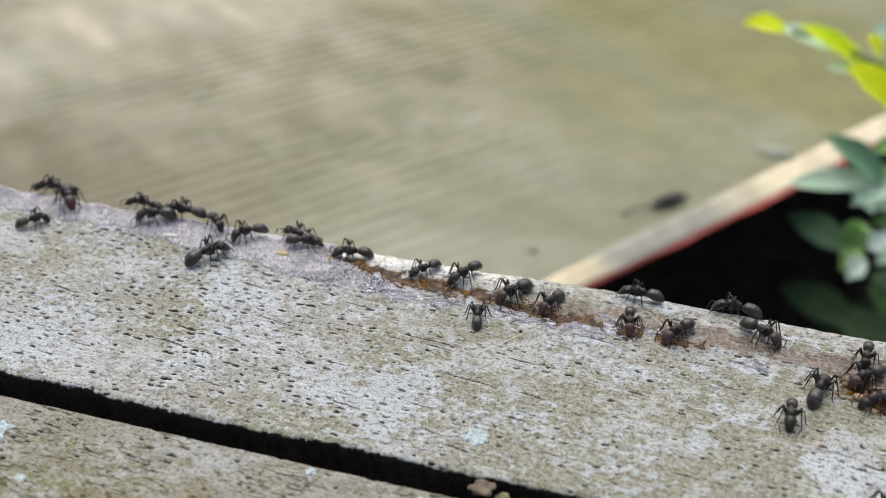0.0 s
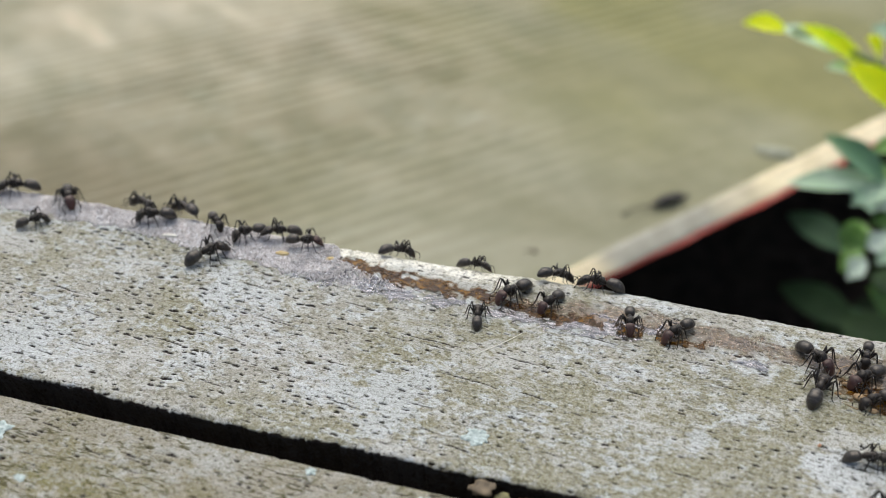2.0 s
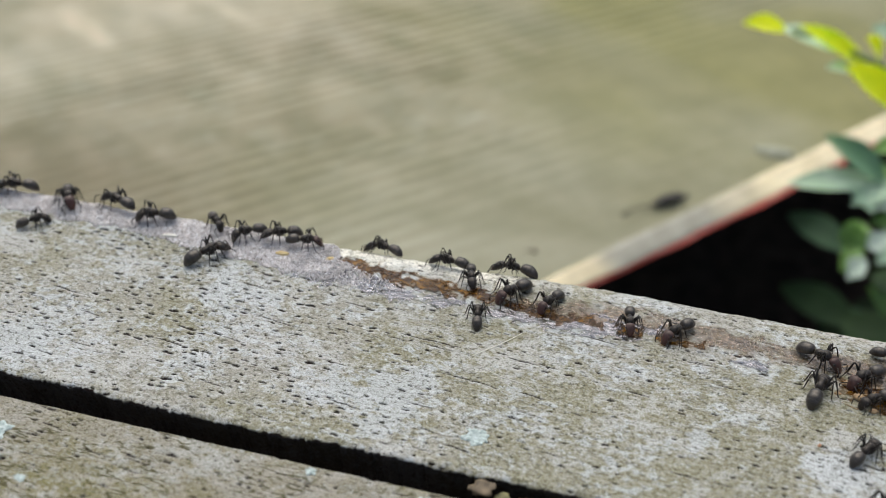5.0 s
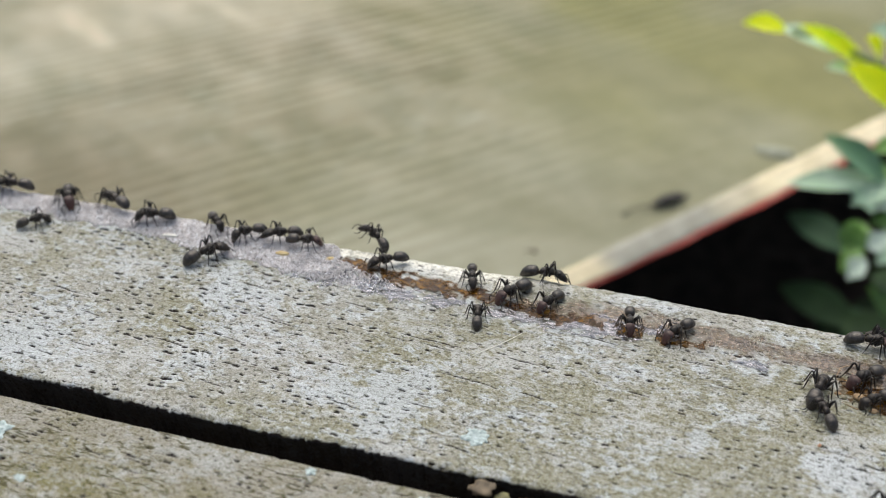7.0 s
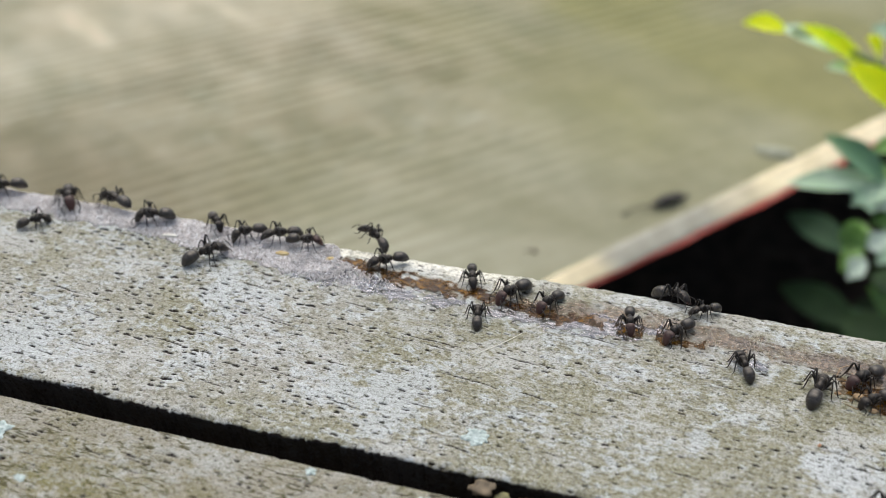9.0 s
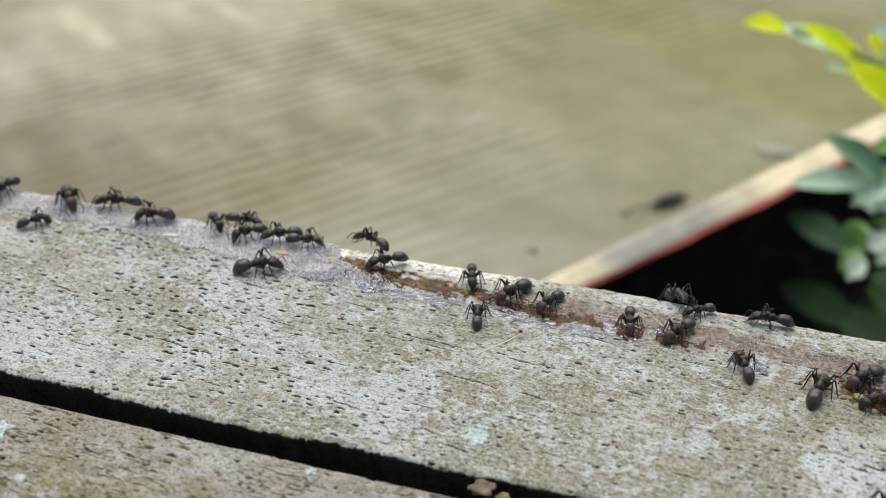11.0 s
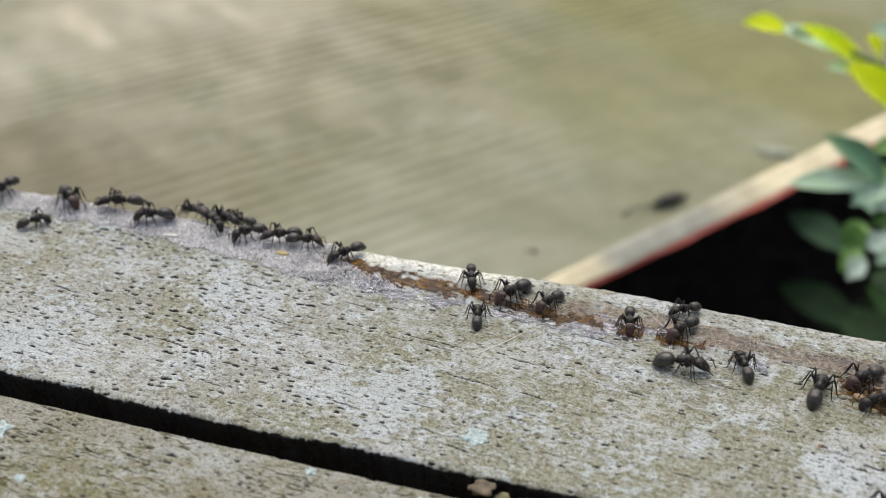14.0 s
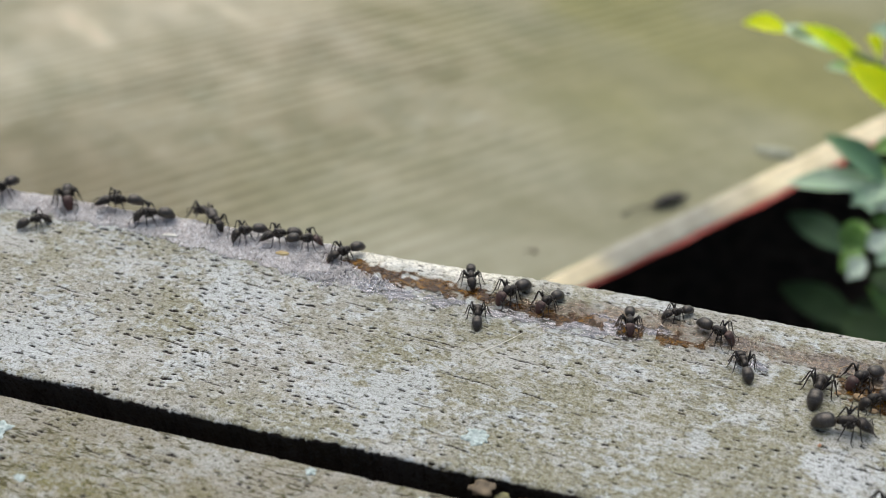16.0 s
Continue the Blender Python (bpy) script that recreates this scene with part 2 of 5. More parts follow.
SUGAR = crystal()
LICHEN = simple("pale_mint_lichen", (0.28, 0.34, 0.32), (0.56, 0.64, 0.62), 1500, 0.9, 0.0003).m
CRUMB = simple("yellow_crumb", (0.46, 0.33, 0.13), (0.66, 0.53, 0.27), 900, 0.5, 0.0001).m
FIBRE = simple("straw_fibre", (0.62, 0.60, 0.52), (0.74, 0.72, 0.64), 500, 0.6).m
CHIP = simple("tan_wood_chip", (0.07, 0.052, 0.032), (0.23, 0.175, 0.105), 350, 0.7, 0.0002).m
CHAFF = simple("tan_chaff", (0.24, 0.15, 0.07), (0.50, 0.36, 0.20), 700, 0.6, 0.0001).m
SHELL = simple("dry_brown_husk", (0.035, 0.018, 0.010), (0.16, 0.075, 0.035), 900, 0.5, 0.0001).m
DEBRIS = simple("dark_dry_debris", (0.012, 0.010, 0.008), (0.035, 0.030, 0.024), 300, 0.7, 0.0003).m
DROPPING = simple("chalky_white_spot", (0.26, 0.265, 0.19), (0.36, 0.365, 0.28), 200, 0.9).m


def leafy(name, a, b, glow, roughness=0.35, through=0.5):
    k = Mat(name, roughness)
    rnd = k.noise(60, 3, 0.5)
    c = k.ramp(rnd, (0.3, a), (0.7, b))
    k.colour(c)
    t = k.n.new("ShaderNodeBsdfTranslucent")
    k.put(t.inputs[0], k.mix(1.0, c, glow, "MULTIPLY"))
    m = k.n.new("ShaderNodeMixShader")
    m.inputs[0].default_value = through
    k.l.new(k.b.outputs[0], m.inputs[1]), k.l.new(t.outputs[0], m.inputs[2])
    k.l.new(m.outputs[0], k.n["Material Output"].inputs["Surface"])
    return k.m


# Glow above 1 puts extra sunlight into the lime colour.
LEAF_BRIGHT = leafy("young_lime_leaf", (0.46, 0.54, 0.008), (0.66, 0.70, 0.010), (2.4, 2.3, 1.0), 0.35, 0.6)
LEAF_MID = leafy("mid_green_leaf", (0.16, 0.32, 0.06), (0.28, 0.46, 0.12), (1.2, 1.4, 0.8), 0.4, 0.25)
LEAF_TEAL = leafy("blue_green_leaf", (0.15, 0.29, 0.15), (0.23, 0.40, 0.22), (1.2, 1.4, 0.9), 0.4, 0.2)
# Sky reflection is put into these base colours, along with the mint green.
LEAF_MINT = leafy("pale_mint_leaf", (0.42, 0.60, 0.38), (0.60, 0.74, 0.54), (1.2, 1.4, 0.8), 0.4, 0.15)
LEAF_SKY_SHEEN = leafy("glossy_pale_leaf", (0.50, 0.62, 0.46), (0.70, 0.80, 0.66), (1.1, 1.2, 0.9), 0.3, 0.1)
# Darker copies of the leaf green, with shade put into the colour.
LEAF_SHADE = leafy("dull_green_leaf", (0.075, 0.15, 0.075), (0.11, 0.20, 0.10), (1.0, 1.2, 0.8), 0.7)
LEAF_SHADE_DIM = leafy("dim_green_leaf", (0.052, 0.105, 0.038), (0.080, 0.15, 0.055), (1.0, 1.2, 0.8), 0.7)
LEAF_SHADE_DEEP = leafy("deep_green_leaf", (0.02, 0.04, 0.016), (0.04, 0.075, 0.03), (1.0, 1.2, 0.8), 0.7)
STEM = simple("green_brown_stem", (0.12, 0.17, 0.04), (0.20, 0.26, 0.07), 200, 0.6).m


# ---- mesh helpers ----
def mesh_object(name, verts, faces, material, smooth=True):
    me = bpy.data.meshes.new(name)
    me.from_pydata([tuple(v) for v in verts], [], [tuple(f) for f in faces])
    me.materials.append(material)
    me.update()
    if smooth:
        me.polygons.foreach_set("use_smooth", [True] * len(me.polygons))
    return new(name, me)


def part(name, bm, material, parent, label="", smooth=True):
    """Links a bmesh as one mesh object under a thing or a part."""
    me = bpy.data.meshes.new(name)
    bmesh.ops.recalc_face_normals(bm, faces=bm.faces)
    bm.to_mesh(me)
    bm.free()
    me.materials.append(material)
    if smooth:
        me.polygons.foreach_set("use_smooth", [True] * len(me.polygons))
    ob = new(name, me)
    ob.parent = parent
    if label:
        ob["label"] = label
    return ob


def tube(bm, points, radii, sides=7):
    """A tapered round bar through the points, closed at both ends."""
    points = [Vector(p) for p in points]
    rings = []
    for i, p in enumerate(points):
        a, b = points[max(i - 1, 0)], points[min(i + 1, len(points) - 1)]
        q = (b - a).to_track_quat("Z", "Y")
        rings.append([bm.verts.new(p + q @ Vector((math.cos(t) * radii[i], math.sin(t) * radii[i], 0)))
                      for t in (2 * math.pi * k / sides for k in range(sides))])
    for r, s in zip(rings, rings[1:]):
        for k in range(sides):
            bm.faces.new((r[k], r[(k + 1) % sides], s[(k + 1) % sides], s[k]))
    bm.faces.new(rings[0][::-1]), bm.faces.new(rings[-1])


def body(bm, rings, sides=14):
    """A rounded body along x: rings of (x, z, half width, half height)."""
    made = []
    for x, z, ry, rz in rings:
        made.append([bm.verts.new((x, math.cos(t) * ry, z + math.sin(t) * rz))
                     for t in (2 * math.pi * k / sides for k in range(sides))])
    for r, s in zip(made, made[1:]):
        for k in range(sides):
            bm.faces.new((r[k], r[(k + 1) % sides], s[(k + 1) % sides], s[k]))
    bm.faces.new(made[0][::-1]), bm.faces.new(made[-1])


def slab(bm, x0, x1, y0, y1, z0, z1, bevel=0.002):
    made = bmesh.ops.create_cube(bm, size=1.0)["verts"]
    for v in made:
        v.co = Vector(((x0 + x1) / 2 + v.co.x * (x1 - x0), (y0 + y1) / 2 + v.co.y * (y1 - y0), (z0 + z1) / 2 + v.co.z * (z1 - z0)))
    bmesh.ops.bevel(bm, geom=list({e for v in made for e in v.link_edges}), offset=bevel, segments=2, affect="EDGES")


TABLE = np.random.RandomState(7).rand(256, 256)


def waves(x, y, seed=0):
    """Smooth value noise from 0 to 1."""
    x, y = np.asarray(x, float) + seed * 17.31, np.asarray(y, float) + seed * 9.73
    i, j = np.floor(x).astype(int), np.floor(y).astype(int)
    u, v = x - i, y - j
    u, v = u * u * (3 - 2 * u), v * v * (3 - 2 * v)
    g = lambda a, b: TABLE[a % 256, b % 256]
    return (g(i, j) * (1 - u) + g(i + 1, j) * u) * (1 - v) + (g(i, j + 1) * (1 - u) + g(i + 1, j + 1) * u) * v


def relief(x, y):
    """Undulation of the weathered upper face, in metres."""
    along, across = x - y * 0.03, y + x * 0.03
    return (0.00022 * (waves(x * 110, y * 160, 1) - 0.5) + 0.00013 * (waves(along * 180, across * 900, 2) - 0.5)
            + 0.0007 * np.exp(-((x + 0.010) / 0.026) ** 2) * np.clip((y + 0.010) / 0.010, 0, 1)
            + 0.00012 * (waves(along * 700, across * 2600, 3) - 0.5) + 0.00008 * (waves(x * 2500, y * 2500, 4) - 0.5))


def pores(x, y, rows):
    """Depth, soiling with painted shade, and pale rim of elongated pores; rows of (x, y, half length, half width,
    depth).
    """
    drop, grime, halo = np.zeros_like(x), np.zeros_like(x), np.zeros_like(x)
    cs, sn = math.cos(0.03), -math.sin(0.03)
    lane = x[:, 0] if x.ndim == 2 else x
    for px, py, hl, hw, dp in rows:
        i, j = np.searchsorted(lane, (px - hl * 2.0, px + hl * 2.0))
        dx, dy = x[i:j] - px, y[i:j] - py
        if i == j or abs(dy).min() > min(hl, 0.0022) * 0.4 + hw * 2.6:
            continue
        u, v = dx * cs + dy * sn, dy * cs - dx * sn
        if hl > 0.0014:   # checks wander and break off
            v = v + 0.00022 * (waves(u * 900, u * 0, 3 + px * 1000) - 0.5) + u * 0.09
        v = v + 0.25 * hw * np.sin(u / hl * 2.5 + px * 900) + 0.35 * hw * (u / hl) ** 2
        r = np.sqrt((u / hl) ** 2 + (v / hw) ** 2) + 0.35 * (waves(x[i:j] * 3000, y[i:j] * 3000, 5) - 0.5)
        drop[i:j] = np.maximum(drop[i:j], dp * np.clip((1.2 - r) * 1.7, 0, 1))
        # Soiling is weighted to the far wall, painting the shade under its lip.
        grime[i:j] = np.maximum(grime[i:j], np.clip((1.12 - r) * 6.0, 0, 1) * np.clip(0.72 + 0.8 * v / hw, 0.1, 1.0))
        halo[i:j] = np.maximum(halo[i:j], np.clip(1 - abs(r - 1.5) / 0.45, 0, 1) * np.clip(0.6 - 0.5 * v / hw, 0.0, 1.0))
    return drop, grime, halo


def scatter_pores(seed, box, count, crowd):
    """Random pores in the box; crowd(x, y) from 0 to 1 thins them out."""
    rng, rows = np.random.RandomState(seed), []
    while len(rows) < count:
        x, y = rng.uniform(box[0], box[1]), rng.uniform(box[2], box[3])
        if rng.rand() > crowd(x, y) or any(abs(x - r[0]) < 0.0016 and abs(y - r[1]) < 0.00085 for r in rows):
            continue
        if rng.rand() < 0.03:
            rows.append((x, y, rng.uniform(0.0010, 0.0028), rng.uniform(0.00009, 0.00013), rng.uniform(0.0001, 0.00025)))
        else:
            s = rng.uniform(0.42, 1.05) ** 1.3 * float(np.interp(x, (-0.08, -0.04), (1.0, 0.75)))
            rows.append((x, y, s * rng.uniform(0.00046, 0.0011), s * rng.uniform(0.00018, 0.00034), rng.uniform(0.0002, 0.0005)))
    return rows


def scatter_cracks(seed, box, count):
    """Long hairline checks along the grain."""
    rng = np.random.RandomState(seed)
    return [(rng.uniform(box[0], box[1]), rng.uniform(box[2], box[3]), rng.uniform(0.0015, 0.0030) * (1.8 if rng.rand() < 0.2 else 1.0), rng.uniform(0.00011, 0.00016), rng.uniform(0.00015, 0.0003))
            for _ in range(count)]


BLOOM = ((-110, -39, 5.3, 7.3), (-82, -17, 2.9, 3.1), (-77, -38, 4.6, 4.6), (-43, -32, 6.4, 5.8), (9, -24, 4.4, 2.7), (5, -30, 3.3, 2.9), (24, -32, 6.7, 4.9), (-8, -19, 4.2, 3.1))   # blue-white crust on the slat: mm along, mm across, half sizes
ALGAE = ((-1, -29, 7.9, 4.1), (-23, -35, 6.1, 4.4), (1, -37, 8.4, 3.9), (-50, -43, 4.4, 3.2), (-88, -15, 6.2, 3.8), (-48, -32, 3.3, 3.4), (-38, -40, 3.2, 4.4), (11, -17, 6.4, 2.7))   # olive algae


def stains(x, y, spots):
    """Soft, ragged patches of the given places and sizes."""
    field = np.zeros_like(x)
    for sx, sy, rx, ry in spots:
        r = np.hypot((x * 1000 - sx) / rx, (y * 1000 - sy) / ry) + 0.7 * (waves(x * 420, y * 520, 23) - 0.5) + 0.4 * (waves(x * 1300, y * 1500, 24) - 0.5)
        field = np.maximum(field, np.clip((1.25 - r) * 1.6, 0, 1))
    return field


def slat(name, y0, y1, x_fine, step, rows, material, round_far, parent, seed):
    """A weathered slat along x: finely worn upper face, ragged near arris, rounded far arris, real thickness."""
    thick = 0.022
    xs = np.concatenate([np.linspace(-0.62, x_fine[0], 24)[:-1], np.arange(x_fine[0], x_fine[1], step), np.linspace(x_fine[1], 0.55, 24)])
    top = np.arange(y0 + 0.00015, y1 if round_far else y1 - 0.0004, step)
    xx, yy = np.meshgrid(xs, top, indexing="ij")
    near = 0.0009 * (waves(xs * 110, xs * 0, seed) - 0.5) + 0.0004 * (waves(xs * 500, xs * 0, seed + 3) - 0.5) + 0.0005 * (waves(xs * 2300, xs * 0, seed + 1) - 0.5)
    fade = np.clip((yy - y0) / 0.0025, 0, 1)
    yy = yy + near[:, None] * (1 - fade)
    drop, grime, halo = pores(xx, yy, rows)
    arris = np.clip(1 - (yy - y0 - near[:, None]) / 0.0012, 0, 1)
    zz = TOP + relief(xx, yy) - drop - 0.00055 * arris ** 2
    nx = len(xs)
    cols = [np.stack([xs, np.full(nx, y0 + inset) + near, np.full(nx, TOP - d)], 1)
            for d, inset in ((thick, 0.0022), (0.012, 0.0020), (0.006, 0.0014), (0.003, 0.0008), (0.0014, 0.0003), (0.0007, 0.00005))]
    gr = [np.full(nx, 0.92)] * 6   # sides of the gap, coloured near black for the shade in it
    pale = [np.zeros(nx)] * 6
    chipped = 0.0001 + 0.0004 * waves(xs * 450, xs * 0, seed + 2) ** 2
    grime = np.maximum(grime, np.clip((chipped[:, None] - (yy - y0 - near[:, None])) / 0.00012, 0, 1))
    for j in range(len(top)):
        cols.append(np.stack([xx[:, j], yy[:, j], zz[:, j]], 1))
        gr.append(grime[:, j])
        pale.append(halo[:, j])
    if round_far:
        for k in range(0, 31):
            a = math.pi / 2 * k / 30
            s = xs * 0 + y1 + ROUND * a
            w, q = relief(xs, s), pores(xs, s, rows)
            r = ROUND + w - q[0] * 0.8 + 0.0003 * min(1.0, k / 12) * (waves(xs * 800, s * 800, 21) - 0.5)
            cols.append(np.stack([xs, y1 + r * math.sin(a), TOP - ROUND + r * math.cos(a)], 1))
            gr.append(q[1])
            pale.append(q[2])
        cols.append(np.stack([xs, np.full(nx, y1 + ROUND), np.full(nx, TOP - thick)], 1))
    else:
        cols.append(np.stack([xs, np.full(nx, y1) + 0.5 * near, np.full(nx, TOP - 0.0008)], 1))
        cols.append(np.stack([xs, np.full(nx, y1), np.full(nx, TOP - thick)], 1))
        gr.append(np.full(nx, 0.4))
    gr.append(np.zeros(nx))
    m = len(cols)
    pale += [np.zeros(nx)] * (m - len(pale))
    verts = np.stack(cols, 1).reshape(-1, 3)
    i, j = np.meshgrid(np.arange(nx - 1), np.arange(m), indexing="ij")
    k = (j + 1) % m
    quads = np.stack([i * m + j, (i + 1) * m + j, (i + 1) * m + k, i * m + k], -1).reshape(-1, 4)
    faces = quads.tolist() + [list(range(m)), [(nx - 1) * m + a for a in range(m)][::-1]]
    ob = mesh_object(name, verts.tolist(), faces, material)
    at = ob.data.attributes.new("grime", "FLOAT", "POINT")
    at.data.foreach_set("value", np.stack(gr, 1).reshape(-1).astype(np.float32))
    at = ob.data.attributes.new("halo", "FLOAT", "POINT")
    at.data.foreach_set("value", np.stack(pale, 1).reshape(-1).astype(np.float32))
    # the far arris is rubbed pale; its bright middle stretch is painted sunlight
    wear = np.zeros((nx, m))
    if round_far:
        rub_and_sun = 0.06 * np.clip((xs + 0.085) / 0.01, 0, 1) + 0.76 * np.clip((xs + 0.078) / 0.008, 0, 1) * np.clip((-0.024 - xs) / 0.014, 0, 1)
        for j in range(m - 62, m - 1):
            s = (j - (m - 32)) / 30 * ROUND * math.pi / 2 if j >= m - 32 else (j - (m - 32)) * step
            wear[:, j] = rub_and_sun * np.clip((s + 0.0022) / 0.0020 + 1.8 * (waves(xs * 300, xs * 0 + s * 300, 19) - 0.5), 0, 1)
    moss = np.clip((verts[:, 0] + 0.055) / 0.05, 0, 1) * np.clip((-0.008 - verts[:, 1]) / 0.018, 0, 1)
    crust = np.zeros(len(verts))
    if round_far:
        crust = stains(verts[:, 0], verts[:, 1], BLOOM)
        moss = np.clip(moss + 0.9 * stains(verts[:, 0], verts[:, 1], ALGAE) - crust, 0, 1)
    ob.data.attributes.new("crust", "FLOAT", "POINT").data.foreach_set("value", crust.astype(np.float32))
    if not round_far:   # the near slat is mossy away from the gap
        moss = np.clip((y1 - 0.004 - verts[:, 1]) / 0.012, 0, 1) * np.clip((-0.050 - verts[:, 0]) / 0.03, 0.3, 1)
    at = ob.data.attributes.new("moss", "FLOAT", "POINT")
    at.data.foreach_set("value", moss.astype(np.float32))
    at = ob.data.attributes.new("wear", "FLOAT", "POINT")
    at.data.foreach_set("value", wear.reshape(-1).astype(np.float32))
    ob.parent = parent
    return ob


# ---- the large structure ----
def make_ground():
    bm = bmesh.new()
    n = 40
    grid = [[bm.verts.new((60 * math.copysign(abs(a) ** 3, a), 60 * math.copysign(abs(b) ** 3, b) + 0.3,
                           0.02 * (waves(a * 30, b * 30, 6) - 0.5))) for b in np.linspace(-1, 1, n)] for a in np.linspace(-1, 1, n)]
    for i in range(n - 1):
        for j in range(n - 1):
            bm.faces.new((grid[i][j], grid[i + 1][j], grid[i + 1][j + 1], grid[i][j + 1]))
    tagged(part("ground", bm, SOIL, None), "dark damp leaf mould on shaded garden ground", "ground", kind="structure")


def make_bench():
    bench = tagged(new("bench"), "old silver-grey slatted timber bench, weathered and pitted", "bench")
    crowd = lambda x, y: 0.12 + 0.88 * np.clip((waves(x * 60, y * 95, 8) - 0.33) * 2.6, 0, 1) * np.clip(0.95 - (x + 0.09) * 6.0, 0.34, 1)
    rows = scatter_pores(3, (-0.15, 0.05, -0.047, 0.004), 1650, crowd) + scatter_cracks(4, (-0.15, 0.05, -0.046, -0.004), 48)
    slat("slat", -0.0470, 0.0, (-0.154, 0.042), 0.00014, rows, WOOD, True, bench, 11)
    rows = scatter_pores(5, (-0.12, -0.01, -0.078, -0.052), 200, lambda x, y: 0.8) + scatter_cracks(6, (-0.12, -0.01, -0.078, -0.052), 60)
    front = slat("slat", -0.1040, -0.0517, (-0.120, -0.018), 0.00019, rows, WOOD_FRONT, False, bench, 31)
    front["label"] = "olive-stained grey slat beside the gap"
    for x in (-0.52, 0.46):
        bm = bmesh.new()
        slab(bm, x - 0.02, x + 0.02, -0.104, 0.003, TOP - 0.062, TOP - 0.022)
        part("bearer", bm, POST, bench)
        for y in (-0.085, -0.016):
            bm = bmesh.new()
            slab(bm, x - 0.02, x + 0.02, y - 0.018, y + 0.018, -0.012, TOP - 0.062)
            part("leg", bm, POST, bench)


SUN_DAPPLES = ((-0.091, 0.356, 0.013, 0.050, 1.0), (-0.010, 0.335, 0.014, 0.052, 1.1), (-0.030, 0.360, 0.010, 0.034, 0.7), (0.00, 0.38, 0.18, 0.19, 0.55))   # sunlight put into the board's colour: along, across, half sizes, strength


def make_board():
    """The wide lower board: ridged upper face, bare worn arris and a red painted lower edge."""
    table = tagged(new("low_table"), "wide buff timber board with a red painted lower edge", "table")
    table.matrix_basis = pose(-0.0368, 0.2380, BOARD_Z, 0, 0, 54.2)
    # across the grain: +y is away from the bare edge
    ys = np.concatenate([np.linspace(-0.0036, 0.5, 420), [0.9]])
    us = np.concatenate([np.linspace(-0.75, -0.2, 12)[:-1], np.linspace(-0.2, 0.5, 200), np.linspace(0.5, 1.6, 16)[1:]])
    verts, faces = [], []
    for u in us:
        for y in ys:
            ridge = 0.0009 * min(1.0, max(0.08, (y - 0.07) / 0.1)) * min(1.0, max(0.15, (0.36 - y) / 0.08)) * (0.35 + 0.9 * waves(u * 22, y * 25, 10))
            z = ridge * math.sin((y * 0.9925 + u * 0.122) / 0.0100 * 2 * math.pi + 1.6 * waves(u * 7, y * 20, 9)) + 0.0008 * (waves(u * 8, y * 60, 12) - 0.5)
            verts.append((u, y, z))
    m = len(ys)
    for i in range(len(us) - 1):
        for j in range(m - 1):
            faces.append((i * m + j, (i + 1) * m + j, (i + 1) * m + j + 1, i * m + j + 1))
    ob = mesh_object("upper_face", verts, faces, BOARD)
    at = np.array(verts)
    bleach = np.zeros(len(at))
    for u, v, su, sv, strength in SUN_DAPPLES:
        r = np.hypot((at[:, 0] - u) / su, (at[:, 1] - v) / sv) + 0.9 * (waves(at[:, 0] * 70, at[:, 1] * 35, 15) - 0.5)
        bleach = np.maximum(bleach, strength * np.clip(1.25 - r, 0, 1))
    algae = np.clip((at[:, 0] - 0.02) / 0.10, 0, 1) * np.clip(0.62 + 1.2 * (waves(at[:, 0] * 16, at[:, 1] * 16, 16) - 0.25), 0, 1)
    # Darker tan at the near end, towards the bare edge.
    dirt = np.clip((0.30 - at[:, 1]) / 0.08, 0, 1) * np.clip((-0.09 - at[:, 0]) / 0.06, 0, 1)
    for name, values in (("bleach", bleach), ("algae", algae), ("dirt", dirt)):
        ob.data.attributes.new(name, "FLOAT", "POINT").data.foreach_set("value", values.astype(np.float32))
    ob.parent = table
    bm = bmesh.new()
    slab(bm, -0.75, 1.6, 0.0030, 0.9, -0.0195, -0.0015, 0.0004)
    part("board_core", bm, BOARD, table)
    for name, outline, material, label in (("bare_edge", ((-0.0018, -0.0002), (-0.0034, 0.0004), (-0.0044, 0.0002), (-0.0094, -0.0025), (-0.0104, -0.0037), (0.0026, -0.0037), (0.0026, -0.0014)), BARE, "pale bare worn edge, sunlit stretches painted cream"),
                                           ("painted_edge", ((0.0026, -0.0038), (-0.0096, -0.0038), (-0.0103, -0.0041), (-0.0112, -0.0050), (-0.0104, -0.0057), (0.0026, -0.0116)), RED, "strip of flaking red paint")):
        bm = bmesh.new()
        spans = np.concatenate([np.linspace(-0.75, -0.10, 14)[:-1], np.linspace(-0.10, 0.30, 90), np.linspace(0.30, 1.6, 20)[1:]])
        rings = [[bm.verts.new((u, y * (float(np.interp(u, (-0.03, 0.08), (1.10, 1.48))) if y < 0 else 1.0) + 0.0010 * (waves(u * 60, k, 14) - 0.5), z if z > -0.0040 else -0.0038 + (z + 0.0038) * float(np.interp(u, (-0.03, 0.06), (1.6, 1.0))))) for k, (y, z) in enumerate(outline)] for u in spans]
        for r, s in zip(rings, rings[1:]):
            for k in range(len(r)):
                bm.faces.new((r[k], r[(k + 1) % len(r)], s[(k + 1) % len(r)], s[k]))
        bm.faces.new(rings[0][::-1]), bm.faces.new(rings[-1])
        ob = part(name, bm, material, table, label, smooth=False)
        along = np.array([v.co.x + 0.02 * (float(waves(v.co.x * 45, v.co.y * 90, 17)) - 0.5) for v in ob.data.vertices])
        # Grey between the two stretches coloured as sunlit.
        grey = np.clip((along + 0.020) / 0.016, 0, 1) * np.clip((0.092 - along) / 0.035, 0, 1)
        ob.data.attributes.new("greyed", "FLOAT", "POINT").data.foreach_set("value", grey.astype(np.float32))
